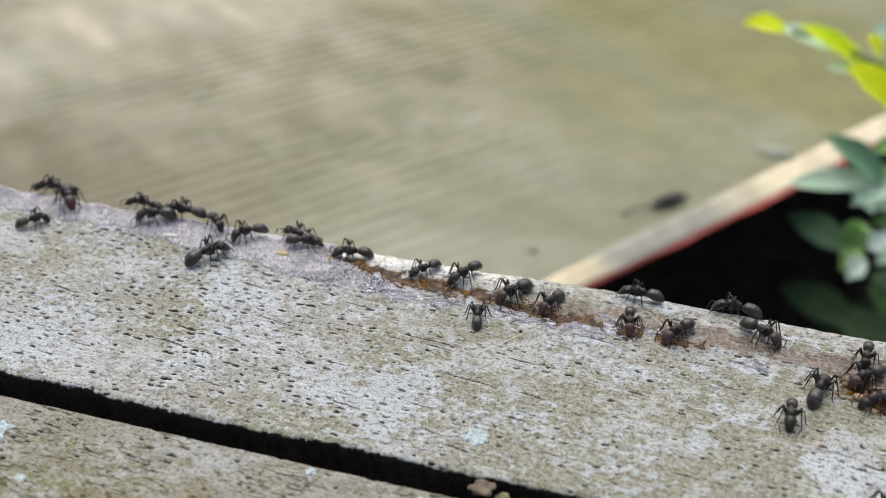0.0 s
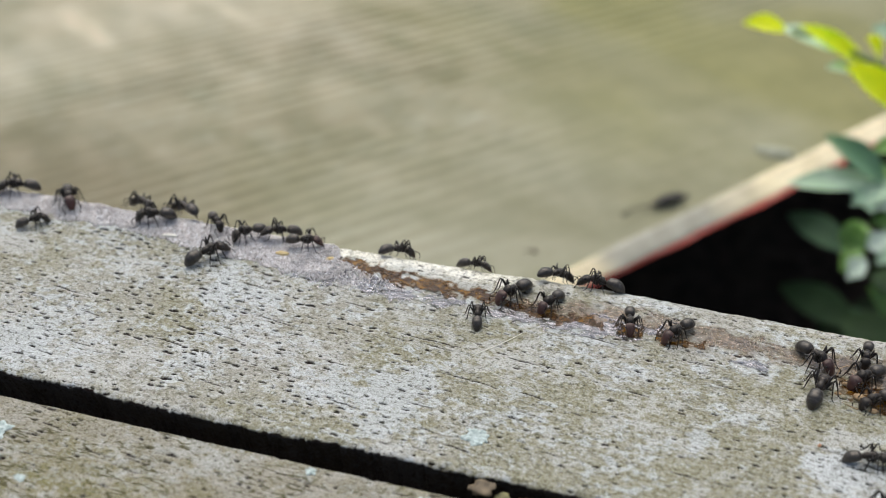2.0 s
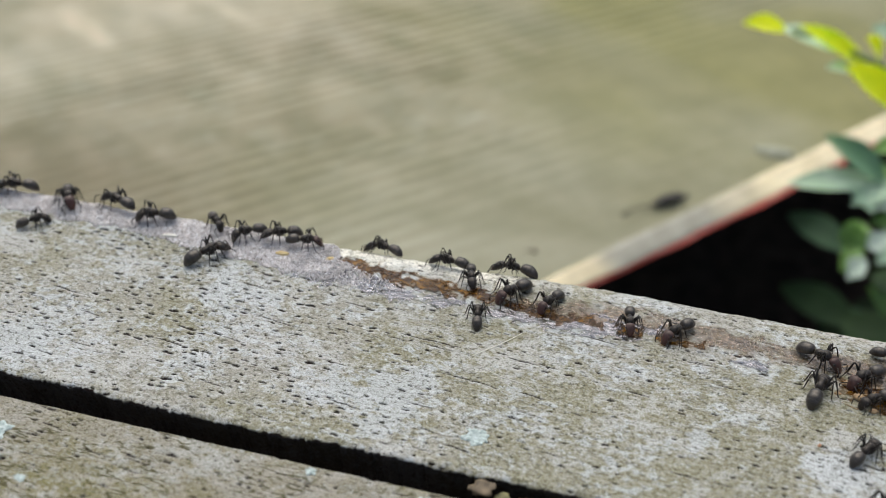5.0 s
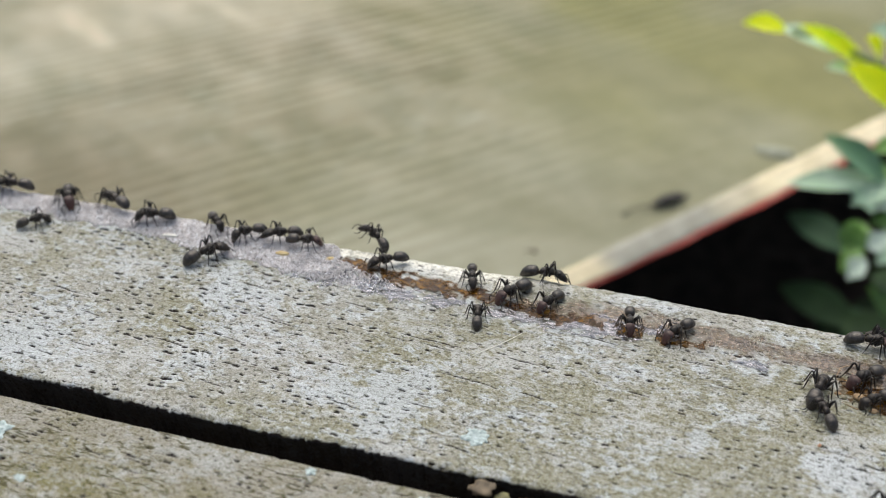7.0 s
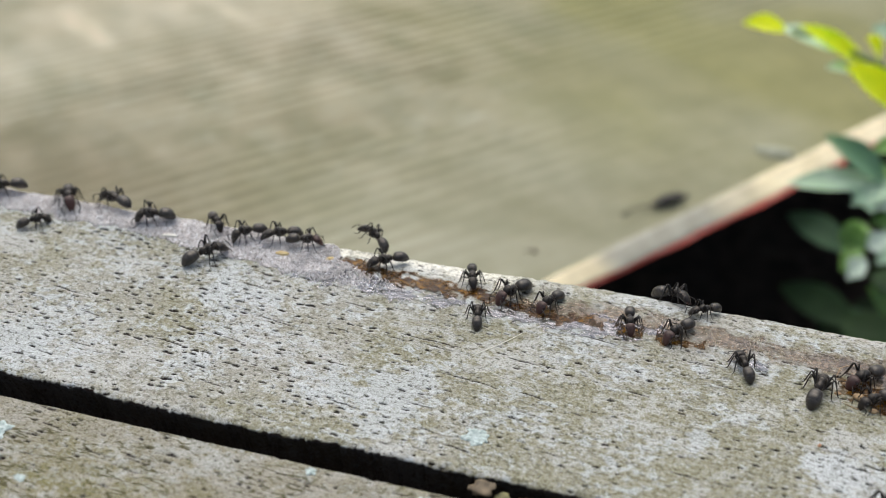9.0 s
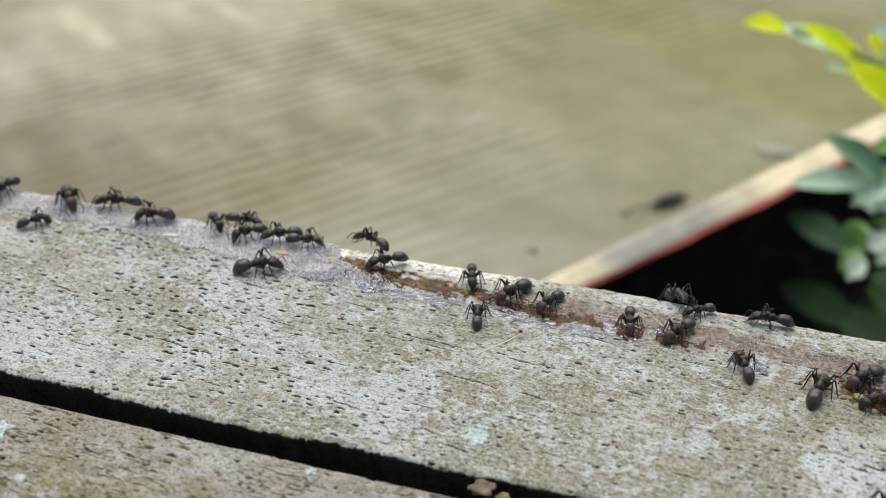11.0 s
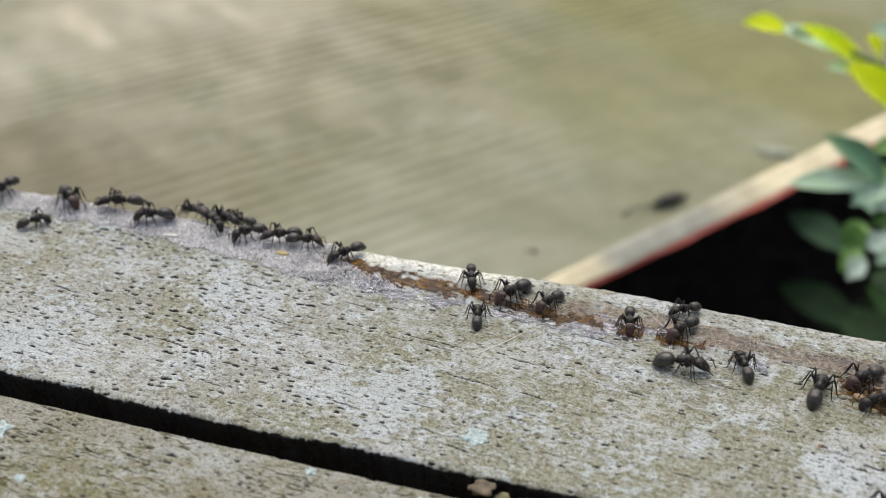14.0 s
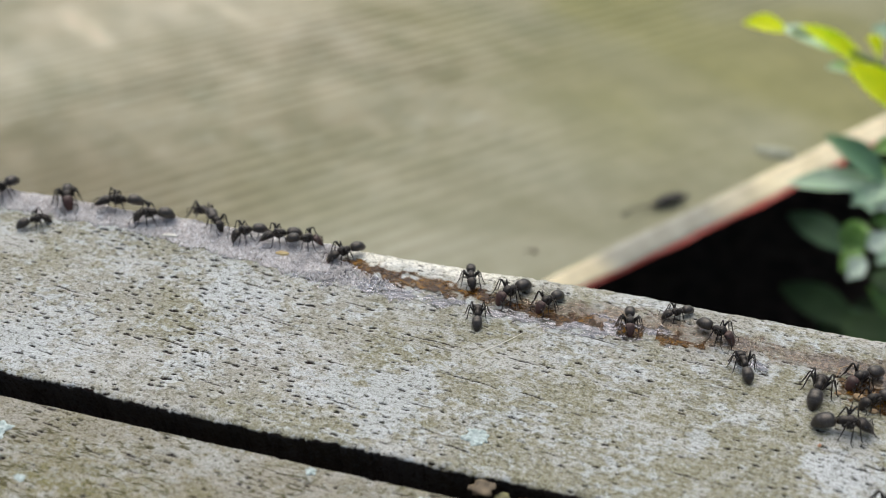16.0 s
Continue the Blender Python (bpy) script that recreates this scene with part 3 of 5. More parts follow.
    for u, v in ((-0.60, 0.1), (-0.60, 0.8), (1.4, 0.1), (1.4, 0.8)):
        bm = bmesh.new()
        slab(bm, u - 0.03, u + 0.03, v - 0.03, v + 0.03, -BOARD_Z - 0.012, -0.0195)
        part("leg", bm, POST, table)


make_ground()
make_bench()
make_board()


# ---- spilt sugar and syrup on the bench ----
def on_slat(x, s, lift=0.0):
    """A point of the upper face; s runs across it and on round the far arris."""
    w = float(relief(np.array([x]), np.array([s]))[0]) + lift
    if s <= 0:
        return Vector((x, s, TOP + w))
    a = min(s / ROUND, math.pi / 2)
    return Vector((x, (ROUND + w) * math.sin(a), TOP - ROUND + (ROUND + w) * math.cos(a) - max(0, s - ROUND * math.pi / 2)))


def film(name, x0, x1, near, far, ragged, lift, depth, material, seed, label, category, soft=0.0006):
    """A thin puddle between the lines near(x) and far(x), with a ragged rim that thins to nothing."""
    step = 0.00028
    xs, ss = np.arange(x0, x1, step), np.arange(-0.022, 0.006, step)
    xx, yy = np.meshgrid(xs, ss, indexing="ij")
    n, f = np.vectorize(near)(xs)[:, None], np.vectorize(far)(xs)[:, None]
    rag = ragged * (1.3 * (waves(xx * 420, yy * 600, seed) - 0.5) + 0.9 * (waves(xx * 1200, yy * 1700, seed + 1) - 0.5) + 0.5 * (waves(xx * 2900, yy * 3300, seed + 2) - 0.5))
    end = np.minimum(xx - x0, x1 - xx) * 0.6
    field = np.minimum(np.minimum(yy - n, f - yy), end) + rag
    keep, index, verts, faces, cover = field > 0, {}, [], [], []
    for i in range(len(xs) - 1):
        for j in range(len(ss) - 1):
            if keep[i:i + 2, j:j + 2].all():
                quad = []
                for a, b in ((i, j), (i + 1, j), (i + 1, j + 1), (i, j + 1)):
                    if (a, b) not in index:
                        index[a, b] = len(verts)
                        k = min(1.0, field[a, b] / 0.0009)
                        cover.append(min(1.0, field[a, b] / soft))
                        verts.append(on_slat(xs[a], ss[b], lift + depth * k * (0.75 + 0.5 * waves(xs[a] * 500, ss[b] * 500, seed + 4))))
                    quad.append(index[a, b])
                faces.append(quad)
    ob = mesh_object(name, verts, faces, material)
    at = ob.data.attributes.new("cover", "FLOAT", "POINT")
    at.data.foreach_set("value", np.array(cover, np.float32))
    return tagged(ob, label, category, kind="stuff")


def line(*knots):
    xs, ys = [k[0] for k in knots], [k[1] for k in knots]
    return lambda x: float(np.interp(x, xs, ys))


mm = lambda *k: line(*[(a / 1000, b / 1000) for a, b in k])
film("damp_stain", -0.036, 0.050, mm((-36, -8), (-13, -9.2), (2, -9.4), (18, -9.8), (34, -12.5), (50, -14)),
     mm((-36, -3), (-10, -2.0), (50, -3)), 0.0030, 0.00003, 0.00003, STAIN, 41, "mauve-grey damp stain along the bench slat", "stain", 0.0035)
film("wet_patch", -0.072, -0.002, mm((-72, -8.8), (-56, -10.6), (-45, -11.0), (-36, -9.6), (-26, -11.0), (-13, -10.6), (-2, -9.6)),
     mm((-72, -4), (-56, -5.6), (-45, -7), (-36, -6.6), (-26, -6.0), (-4, -5.6)), 0.0026, 0.00006, 0.00006, WET, 45, "clear shiny wet film beside amber syrup", "liquid", 0.0014)
film("wet_patch", 0.000, 0.021, mm((0, -10.2), (10, -11.4), (21, -12.6)), mm((0, -8.8), (10, -9.8), (21, -11.0)), 0.0026, 0.00006, 0.00006, WET, 47, "clear shiny wet film on grey timber", "liquid", 0.0014)
amber = [
    (-0.0700, -0.0335, mm((-70, -4.2), (-60, -4.9), (-48, -7.4), (-38, -7.0), (-33, -7)), mm((-70, -0.9), (-61, -0.8), (-50, -2.2), (-40, -2.8), (-33, -4)), 51),
    (-0.0330, -0.0130, mm((-33, -7.0), (-25, -9.6), (-13, -8.8)), mm((-33, -4.0), (-25, -5.4), (-13, -7.0)), 55),
    (-0.0122, -0.0070, mm((-12, -9.4), (-7, -9.2)), mm((-12, -6.8), (-7, -6.8)), 59),
    (-0.0050, 0.0035, mm((-5, -8.9), (3.5, -9.4)), mm((-5, -6.6), (3.5, -7.0)), 63),
    (-0.1075, -0.0975, mm((-107, -3.6), (-97, -4.4)), mm((-107, -1.8), (-97, -2.6)), 67),
    (-0.0855, -0.0770, mm((-85, -7.4), (-77, -7.2)), mm((-85, -5.4), (-77, -5.4)), 69),
    (0.0235, 0.0420, mm((23, -13.5), (30, -16.0), (42, -18)), mm((23, -9.5), (30, -9.5), (42, -10)), 71),
]
for x0, x1, n, f, seed in amber:
    tagged(film("syrup_puddle", x0, x1, n, f, 0.0022, 0.00008, 0.00008, SYRUP, seed, "sticky amber-brown syrup spilt on grey timber", "syrup", 0.0016), group="syrup spills")


def make_sugar():
    """Loose damp crystals heaped along the far arris."""
    rng = np.random.RandomState(21)
    near = mm((-145, -4.2), (-124, -4.8), (-112, -4.4), (-99, -5.6), (-86, -7.2), (-74, -8.6), (-66, -9.4), (-56, -9.6), (-50, -9.0))
    far = mm((-145, 4.2), (-68, 4.2), (-65, -1.5), (-58, -4.6), (-50, -6.5))
    verts, faces = [], []
    corners = [(-1, -1, -1), (1, -1, -1), (1, 1, -1), (-1, 1, -1), (-1, -1, 1), (1, -1, 1), (1, 1, 1), (-1, 1, 1)]
    quads = [(0, 3, 2, 1), (4, 5, 6, 7), (0, 1, 5, 4), (1, 2, 6, 5), (2, 3, 7, 6), (3, 0, 4, 7)]
    count = 0
    while count < 29000:
        x = rng.uniform(-0.147, -0.051)
        s = rng.uniform(-0.0105, 0.0045)
        edge = min(s - near(x), far(x) - s, (-0.050 - x) * 0.2) + 0.0016 * (float(waves(x * 500, s * 600, 77)) - 0.5)
        if edge < 0 or (edge < 0.0012 and rng.rand() > edge / 0.0012) or rng.rand() < 0.85 * min(1.0, max(0.0, (x + 0.070) / 0.013)):
            continue
        bed = min(edge / 0.002, 1.0) * (0.0001 + 0.0012 * float(waves(x * 300, s * 340, 79)) ** 3)
        c = on_slat(x, s, rng.uniform(0.0, 1.0) * bed + 0.00008)
        size = rng.uniform(0.00006, 0.00013) * (1.6 if rng.rand() < 0.1 else 1.0)
        q = Euler(rng.uniform(0, 6.3, 3)).to_matrix()
        sx, sy, sz = size * rng.uniform(0.7, 1.3), size * rng.uniform(0.7, 1.2), size * rng.uniform(0.6, 1.0)
        base = len(verts)
        verts += [c + q @ Vector((a * sx, b * sy, d * sz)) for a, b, d in corners]
        faces += [[base + i for i in f] for f in quads]
        count += 1
    tagged(mesh_object("spilt_sugar", verts, faces, SUGAR, False), "damp greyish-pink sugar crystals spilt along the bench edge", "sugar", kind="stuff")


make_sugar()


# ---- small things on the timber ----
def lichen_patch(x, y, size, seed, material=LICHEN, label="flat mint-grey lichen rosette on the timber"):
    bm = bmesh.new()
    n, rings = 40, 7
    z0 = on_slat(x, y).z
    mid = bm.verts.new((x, y, z0 + 0.0003))
    last = None
    for r in range(1, rings + 1):
        ring = []
        for k in range(n):
            a = 2 * math.pi * k / n
            d = size * r / rings * (0.45 + 0.9 * float(waves(math.cos(a) * 3.5 + r * 0.3, math.sin(a) * 3.5, seed)))
            px, py = x + d * 1.25 * math.cos(a), y + d * math.sin(a)
            up = -0.0002 if r == rings else 0.00006 + 0.00022 * float(waves(px * 4500, py * 4500, seed + 1))
            ring.append(bm.verts.new((px, py, on_slat(px, py).z + up)))
        for k in range(n):
            if last is None:
                bm.faces.new((mid, ring[k], ring[(k + 1) % n]))
            else:
                bm.faces.new((last[k], ring[k], ring[(k + 1) % n], last[(k + 1) % n]))
        last = ring
    tagged(part("lichen", bm, material, None), label, "lichen", "lichen on the bench")


for k, (x, y, s) in enumerate([(-0.0280, -0.0395, 0.0020), (-0.0998, -0.0590, 0.0020), (-0.0500, -0.0532, 0.0008), (-0.0905, -0.0665, 0.0009), (-0.0320, -0.0540, 0.0009)]):
    lichen_patch(x, y, s, 90 + k)


def crumb(x, s, length, width, turn, material, name, label, category):
    bm = bmesh.new()
    body(bm, [(length * (a - 0.5), 0, width * w, width * w * 0.8) for a, w in ((0, 0.15), (0.12, 0.6), (0.35, 0.95), (0.6, 1.0), (0.85, 0.7), (1, 0.2))], 9)
    for v in bm.verts:
        v.co *= 0.85 + 0.3 * float(waves(v.co.x * 3000 + 5, v.co.y * 4000 + v.co.z * 3000, 99))
    ob = tagged(part(name, bm, material, None), label, category)
    p = on_slat(x, s)
    ob.matrix_basis = pose(p.x, p.y, p.z + width * 0.55, 0, 0, turn)
    return ob


crumb(-0.0761, -0.0036, 0.0030, 0.0006, 5, CRUMB, "crumb", "pale yellow elongated crumb on damp sugar", "crumb")
crumb(-0.0668, -0.0026, 0.0018, 0.0006, 40, CRUMB, "crumb", "pale yellow elongated crumb on damp sugar", "crumb")
for x, s, length, turn in ((0.0262, -0.0112, 0.0019, 30), (0.0281, -0.0142, 0.0024, -20), (0.0316, -0.0127, 0.0021, 70), (0.0302, -0.0165, 0.0016, 10), (0.0339, -0.0156, 0.0026, -50), (0.0248, -0.0139, 0.0013, 5)):
    crumb(x, s, length, length * 0.28, turn, CHAFF, "crumb", "tan crumb stuck in the syrup", "crumb")
crumb(-0.0998, -0.0041, 0.0034, 0.0005, 8, FIBRE, "flake", "pale flake lying on damp sugar", "flake")
crumb(0.0221, -0.0266, 0.0009, 0.00026, 70, simple("orange_fleck", (0.34, 0.16, 0.08), (0.46, 0.26, 0.15), 900, 0.6).m, "fleck", "tiny orange fleck on grey timber", "fleck")


def fibre(points, radius, material=FIBRE):
    bm = bmesh.new()
    pts = [on_slat(x / 1000, y / 1000, radius * 0.8) for x, y in points]
    tube(bm, pts, [radius * (0.4 if i in (0, len(pts) - 1) else 1) for i in range(len(pts))], 6)
    tagged(part("straw_fibre", bm, material, None), "thin pale straw fibre lying on the timber", "fibre", "fibres on the bench")


fibre([(-34.2, -21.8), (-32.7, -20.1), (-30.7, -17.8), (-28.9, -15.6), (-27.3, -13.4)], 0.00008)
for bits in (((27.0, -9.2), (28.4, -10.6), (29.6, -12.6)), ((26.2, -13.4), (28.6, -13.0), (31.0, -11.6), (33.0, -11.2)), ((31.8, -9.4), (30.6, -11.6), (30.2, -14.0)),
             ((25.4, -15.6), (27.6, -16.6), (29.4, -16.2)), ((33.6, -13.0), (34.6, -15.4), (34.2, -17.6)), ((24.6, -9.8), (25.2, -7.4), (26.8, -6.0))):
    fibre(bits, 0.00009, CHAFF)
fibre([(-33.6, -23.8), (-31, -24.2), (-28, -25.2), (-25, -25.6), (-22.5, -26.3)], 0.00006)


def lump(x, y, z, length, width, turn, seed, material, name, label):
    """A rounded, crumbly bit jammed in the gap."""
    bm = bmesh.new()
    bmesh.ops.create_icosphere(bm, subdivisions=3, radius=1.0)
    for v in bm.verts:
        k = 0.55 + 0.8 * float(waves(v.co.x * 1.7 + 9, v.co.y * 1.7 + v.co.z * 1.1, seed)) + 0.18 * float(waves(v.co.x * 6, v.co.y * 6 + v.co.z * 5, seed + 1))
        v.co = Vector((v.co.x * length / 2, v.co.y * width / 2, v.co.z * width * 0.22)) * k * 0.82
    ob = tagged(part(name, bm, material, None), label, "debris", "debris wedged in the gap")
    ob.matrix_basis = pose(x, y, z, 6, -5, turn)


OCHRE = simple("ochre_husk", (0.10, 0.075, 0.02), (0.36, 0.29, 0.11), 700, 0.6, 0.0002).m
MOSSY = simple("mossy_chip", (0.06, 0.06, 0.025), (0.24, 0.22, 0.10), 700, 0.8, 0.0002).m
lump(-0.0252, -0.0482, TOP - 0.0012, 0.0046, 0.0036, 12, 101, CHIP, "wood_chip", "ragged tan wood chip wedged in the gap")
lump(-0.0218, -0.0490, TOP - 0.0018, 0.0030, 0.0030, -15, 105, MOSSY, "wood_chip", "mossy crumb of wood wedged in the gap")
lump(-0.0162, -0.0490, TOP - 0.0016, 0.0030, 0.0028, 10, 103, OCHRE, "husk", "curled ochre husk wedged in the gap")
lump(-0.0188, -0.0486, TOP - 0.0028, 0.0034, 0.0040, 5, 107, SHELL, "husk", "dry brown husk wedged in the gap")


# ---- things on the low table ----
def husk(x, y, length, width, turn, name, label, material, category):
    bm = bmesh.new()
    body(bm, [(length * (a - 0.5), width * 0.35 * math.sin(a * 3), width * w, width * w * 0.7) for a, w in ((0, 0.1), (0.15, 0.5), (0.4, 1), (0.7, 0.9), (0.9, 0.45), (1, 0.1))], 12)
    tube(bm, [(-length * 0.45, 0, 0), (-length * 0.8, width * 0.3, width * 0.2), (-length * 1.05, width * 0.2, -width * 0.45)], [width * 0.16, width * 0.12, width * 0.18], 6)
    for v in bm.verts:
        v.co *= 0.85 + 0.3 * float(waves(v.co.x * 400, v.co.y * 500 + v.co.z * 300, 111))
    ob = tagged(part(name, bm, material, None), label, category)
    ob.matrix_basis = pose(x, y, BOARD_Z + width * 0.62, 0, 0, turn)


husk(-0.0180, 0.2752, 0.024, 0.0032, 42, "dead_leaf", "small curled black-brown dead leaf on the board", DEBRIS, "leaf")
husk(-0.0691, 0.2195, 0.0036, 0.0012, 10, "seed", "small brown seed lying on the board", CHIP, "seed")


def spot(x, y, size, seed):
    bm = bmesh.new()
    n = 18
    top = [bm.verts.new((x + size * 1.6 * math.cos(a) * (0.8 + 0.4 * float(waves(k * 0.7, 0, seed))), y + size * math.sin(a) * (0.8 + 0.4 * float(waves(k * 0.7, 3, seed))), BOARD_Z + 0.0014))
           for k, a in ((k, 2 * math.pi * k / n) for k in range(n))]
    low = [bm.verts.new((v.co.x, v.co.y, BOARD_Z - 0.001)) for v in top]
    bm.faces.new(top)
    for k in range(n):
        bm.faces.new((top[k], low[k], low[(k + 1) % n], top[(k + 1) % n]))
    tagged(part("bird_dropping", bm, DROPPING, None), "dried chalky white bird dropping on the board", "dropping", "droppings on the board")


spot(0.0271, 0.3371, 0.0055, 121)


# ---- the shrub ----
def leaf_mesh(bm, base, tip, width, droop):
    """One elliptic leaf with a folded midrib, a pointed tip and real thickness."""
    base, tip = Vector(base), Vector(tip)
    run = tip - base
    side = run.cross(Vector((0.1, -0.5, 0.85))).normalized()
    up = side.cross(run).normalized()
    rows = []
    for k in range(11):
        a = k / 10
        w = width * 0.5 * math.sin(math.pi * min(1, a * 0.97 + 0.02)) ** 0.75 * (1.08 - 0.25 * a)
        c = base + run * a - up * droop * (a - 0.5) ** 2 * run.length
        rows.append([c + side * (w * s) + up * (abs(s) * w * 0.28) for s in (-1, -0.5, 0, 0.5, 1)])
    for sign in (1, -1):
        vs = [[bm.verts.new(p + up * sign * 0.00012) for p in r] for r in rows]
        for r, s in zip(vs, vs[1:]):
            for i in range(4):
                bm.faces.new((r[i], r[i + 1], s[i + 1], s[i]) if sign > 0 else (s[i], s[i + 1], r[i + 1], r[i]))


def make_shrub():
    shrub = tagged(new("shrub"), "leafy green shrub with young lime-green shoots", "shrub")
    shrub.matrix_basis = pose(0.14, 0.33, 0.0)
    back = Vector((0.14, 0.33, 0.0))
    kinds = {"B": (LEAF_BRIGHT, "young lime-green leaf, light through it boosted in colour"), "N": (LEAF_MINT, "pale mint-green leaf"), "T": (LEAF_TEAL, "blue-green leaf"), "L": (LEAF_MID, "mid green leaf"), "W": (LEAF_SKY_SHEEN, "glossy leaf with painted pale sky reflection"),
             "G": (LEAF_SHADE, "dull green leaf with shade painted in"), "H": (LEAF_SHADE_DIM, "dull green leaf with shade painted in"), "D": (LEAF_SHADE_DEEP, "green leaf with deep shade painted in")}
    # leaf kind, base, tip and width, sprig by sprig
    young_shoot = [
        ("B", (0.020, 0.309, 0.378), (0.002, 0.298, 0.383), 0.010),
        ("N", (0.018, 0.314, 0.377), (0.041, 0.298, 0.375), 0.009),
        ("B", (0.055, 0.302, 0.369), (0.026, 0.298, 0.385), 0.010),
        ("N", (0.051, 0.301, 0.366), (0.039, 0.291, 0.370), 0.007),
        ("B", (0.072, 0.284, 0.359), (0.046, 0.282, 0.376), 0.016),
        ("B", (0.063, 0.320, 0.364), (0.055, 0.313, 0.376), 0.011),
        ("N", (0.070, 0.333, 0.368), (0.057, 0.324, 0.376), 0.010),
    ]
    overhanging_sprig = [
        ("T", (0.072, 0.279, 0.327), (0.044, 0.278, 0.345), 0.014),
        ("L", (0.077, 0.295, 0.338), (0.064, 0.283, 0.337), 0.009),
        ("N", (0.067, 0.279, 0.326), (0.032, 0.268, 0.325), 0.012),
        ("N", (0.056, 0.286, 0.326), (0.068, 0.266, 0.318), 0.012),
        ("L", (0.076, 0.294, 0.324), (0.061, 0.280, 0.321), 0.016),
        ("W", (0.085, 0.280, 0.313), (0.065, 0.273, 0.320), 0.011),
        ("N", (0.077, 0.282, 0.324), (0.059, 0.268, 0.319), 0.011),
        ("L", (0.085, 0.284, 0.301), (0.071, 0.277, 0.307), 0.011),
        ("N", (0.086, 0.283, 0.290), (0.076, 0.271, 0.289), 0.009),
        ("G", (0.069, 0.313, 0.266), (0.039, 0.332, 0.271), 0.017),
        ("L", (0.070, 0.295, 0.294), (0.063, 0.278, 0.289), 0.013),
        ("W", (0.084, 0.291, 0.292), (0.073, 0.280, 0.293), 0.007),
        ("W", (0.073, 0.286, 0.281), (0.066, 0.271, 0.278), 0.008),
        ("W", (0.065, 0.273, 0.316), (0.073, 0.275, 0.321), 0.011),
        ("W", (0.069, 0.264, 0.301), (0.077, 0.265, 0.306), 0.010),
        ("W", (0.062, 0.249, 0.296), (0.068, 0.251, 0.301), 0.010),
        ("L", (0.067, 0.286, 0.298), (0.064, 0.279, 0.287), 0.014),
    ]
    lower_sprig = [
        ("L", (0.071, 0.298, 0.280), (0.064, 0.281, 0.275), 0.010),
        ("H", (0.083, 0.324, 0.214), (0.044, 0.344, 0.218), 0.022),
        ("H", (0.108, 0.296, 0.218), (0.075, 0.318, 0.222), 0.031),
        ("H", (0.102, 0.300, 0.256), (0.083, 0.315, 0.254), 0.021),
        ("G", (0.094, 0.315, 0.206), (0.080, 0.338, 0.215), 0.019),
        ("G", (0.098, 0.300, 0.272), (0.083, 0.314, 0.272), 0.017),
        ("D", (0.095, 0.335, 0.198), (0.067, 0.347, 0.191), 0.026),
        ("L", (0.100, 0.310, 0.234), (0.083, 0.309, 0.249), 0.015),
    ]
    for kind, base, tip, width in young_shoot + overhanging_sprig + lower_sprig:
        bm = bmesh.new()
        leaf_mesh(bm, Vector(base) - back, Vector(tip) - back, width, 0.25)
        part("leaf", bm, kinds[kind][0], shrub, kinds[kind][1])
    rng = random.Random(8)
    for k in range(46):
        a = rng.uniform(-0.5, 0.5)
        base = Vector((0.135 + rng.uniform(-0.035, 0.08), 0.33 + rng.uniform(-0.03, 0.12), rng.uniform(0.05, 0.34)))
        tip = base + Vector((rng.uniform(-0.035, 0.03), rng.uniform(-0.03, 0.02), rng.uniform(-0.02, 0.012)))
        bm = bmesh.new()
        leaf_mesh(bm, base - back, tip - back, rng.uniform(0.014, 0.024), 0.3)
        part("leaf", bm, LEAF_SHADE_DEEP, shrub, kinds["D"][1])
    for pts, r in (([(0, 0, -0.01), (-0.01, 0, 0.15), (-0.015, -0.01, 0.28), (-0.045, -0.025, 0.345), (-0.08, -0.03, 0.370), (-0.118, -0.022, 0.378)], 0.0022),
                   ([(0.01, 0.01, -0.01), (0.0, 0.0, 0.12), (-0.03, -0.02, 0.22), (-0.055, -0.045, 0.30), (-0.065, -0.05, 0.335)], 0.0022),
                   ([(-0.005, 0, 0.10), (-0.03, -0.005, 0.19), (-0.05, -0.01, 0.225)], 0.0015),
                   ([(-0.01, 0, 0.18), (-0.04, -0.015, 0.255), (-0.065, -0.03, 0.285)], 0.0014)):
        bm = bmesh.new()
        tube(bm, pts, [r * (1 - 0.6 * i / len(pts)) for i in range(len(pts))], 7)
        part("stem", bm, STEM, shrub)


make_shrub()


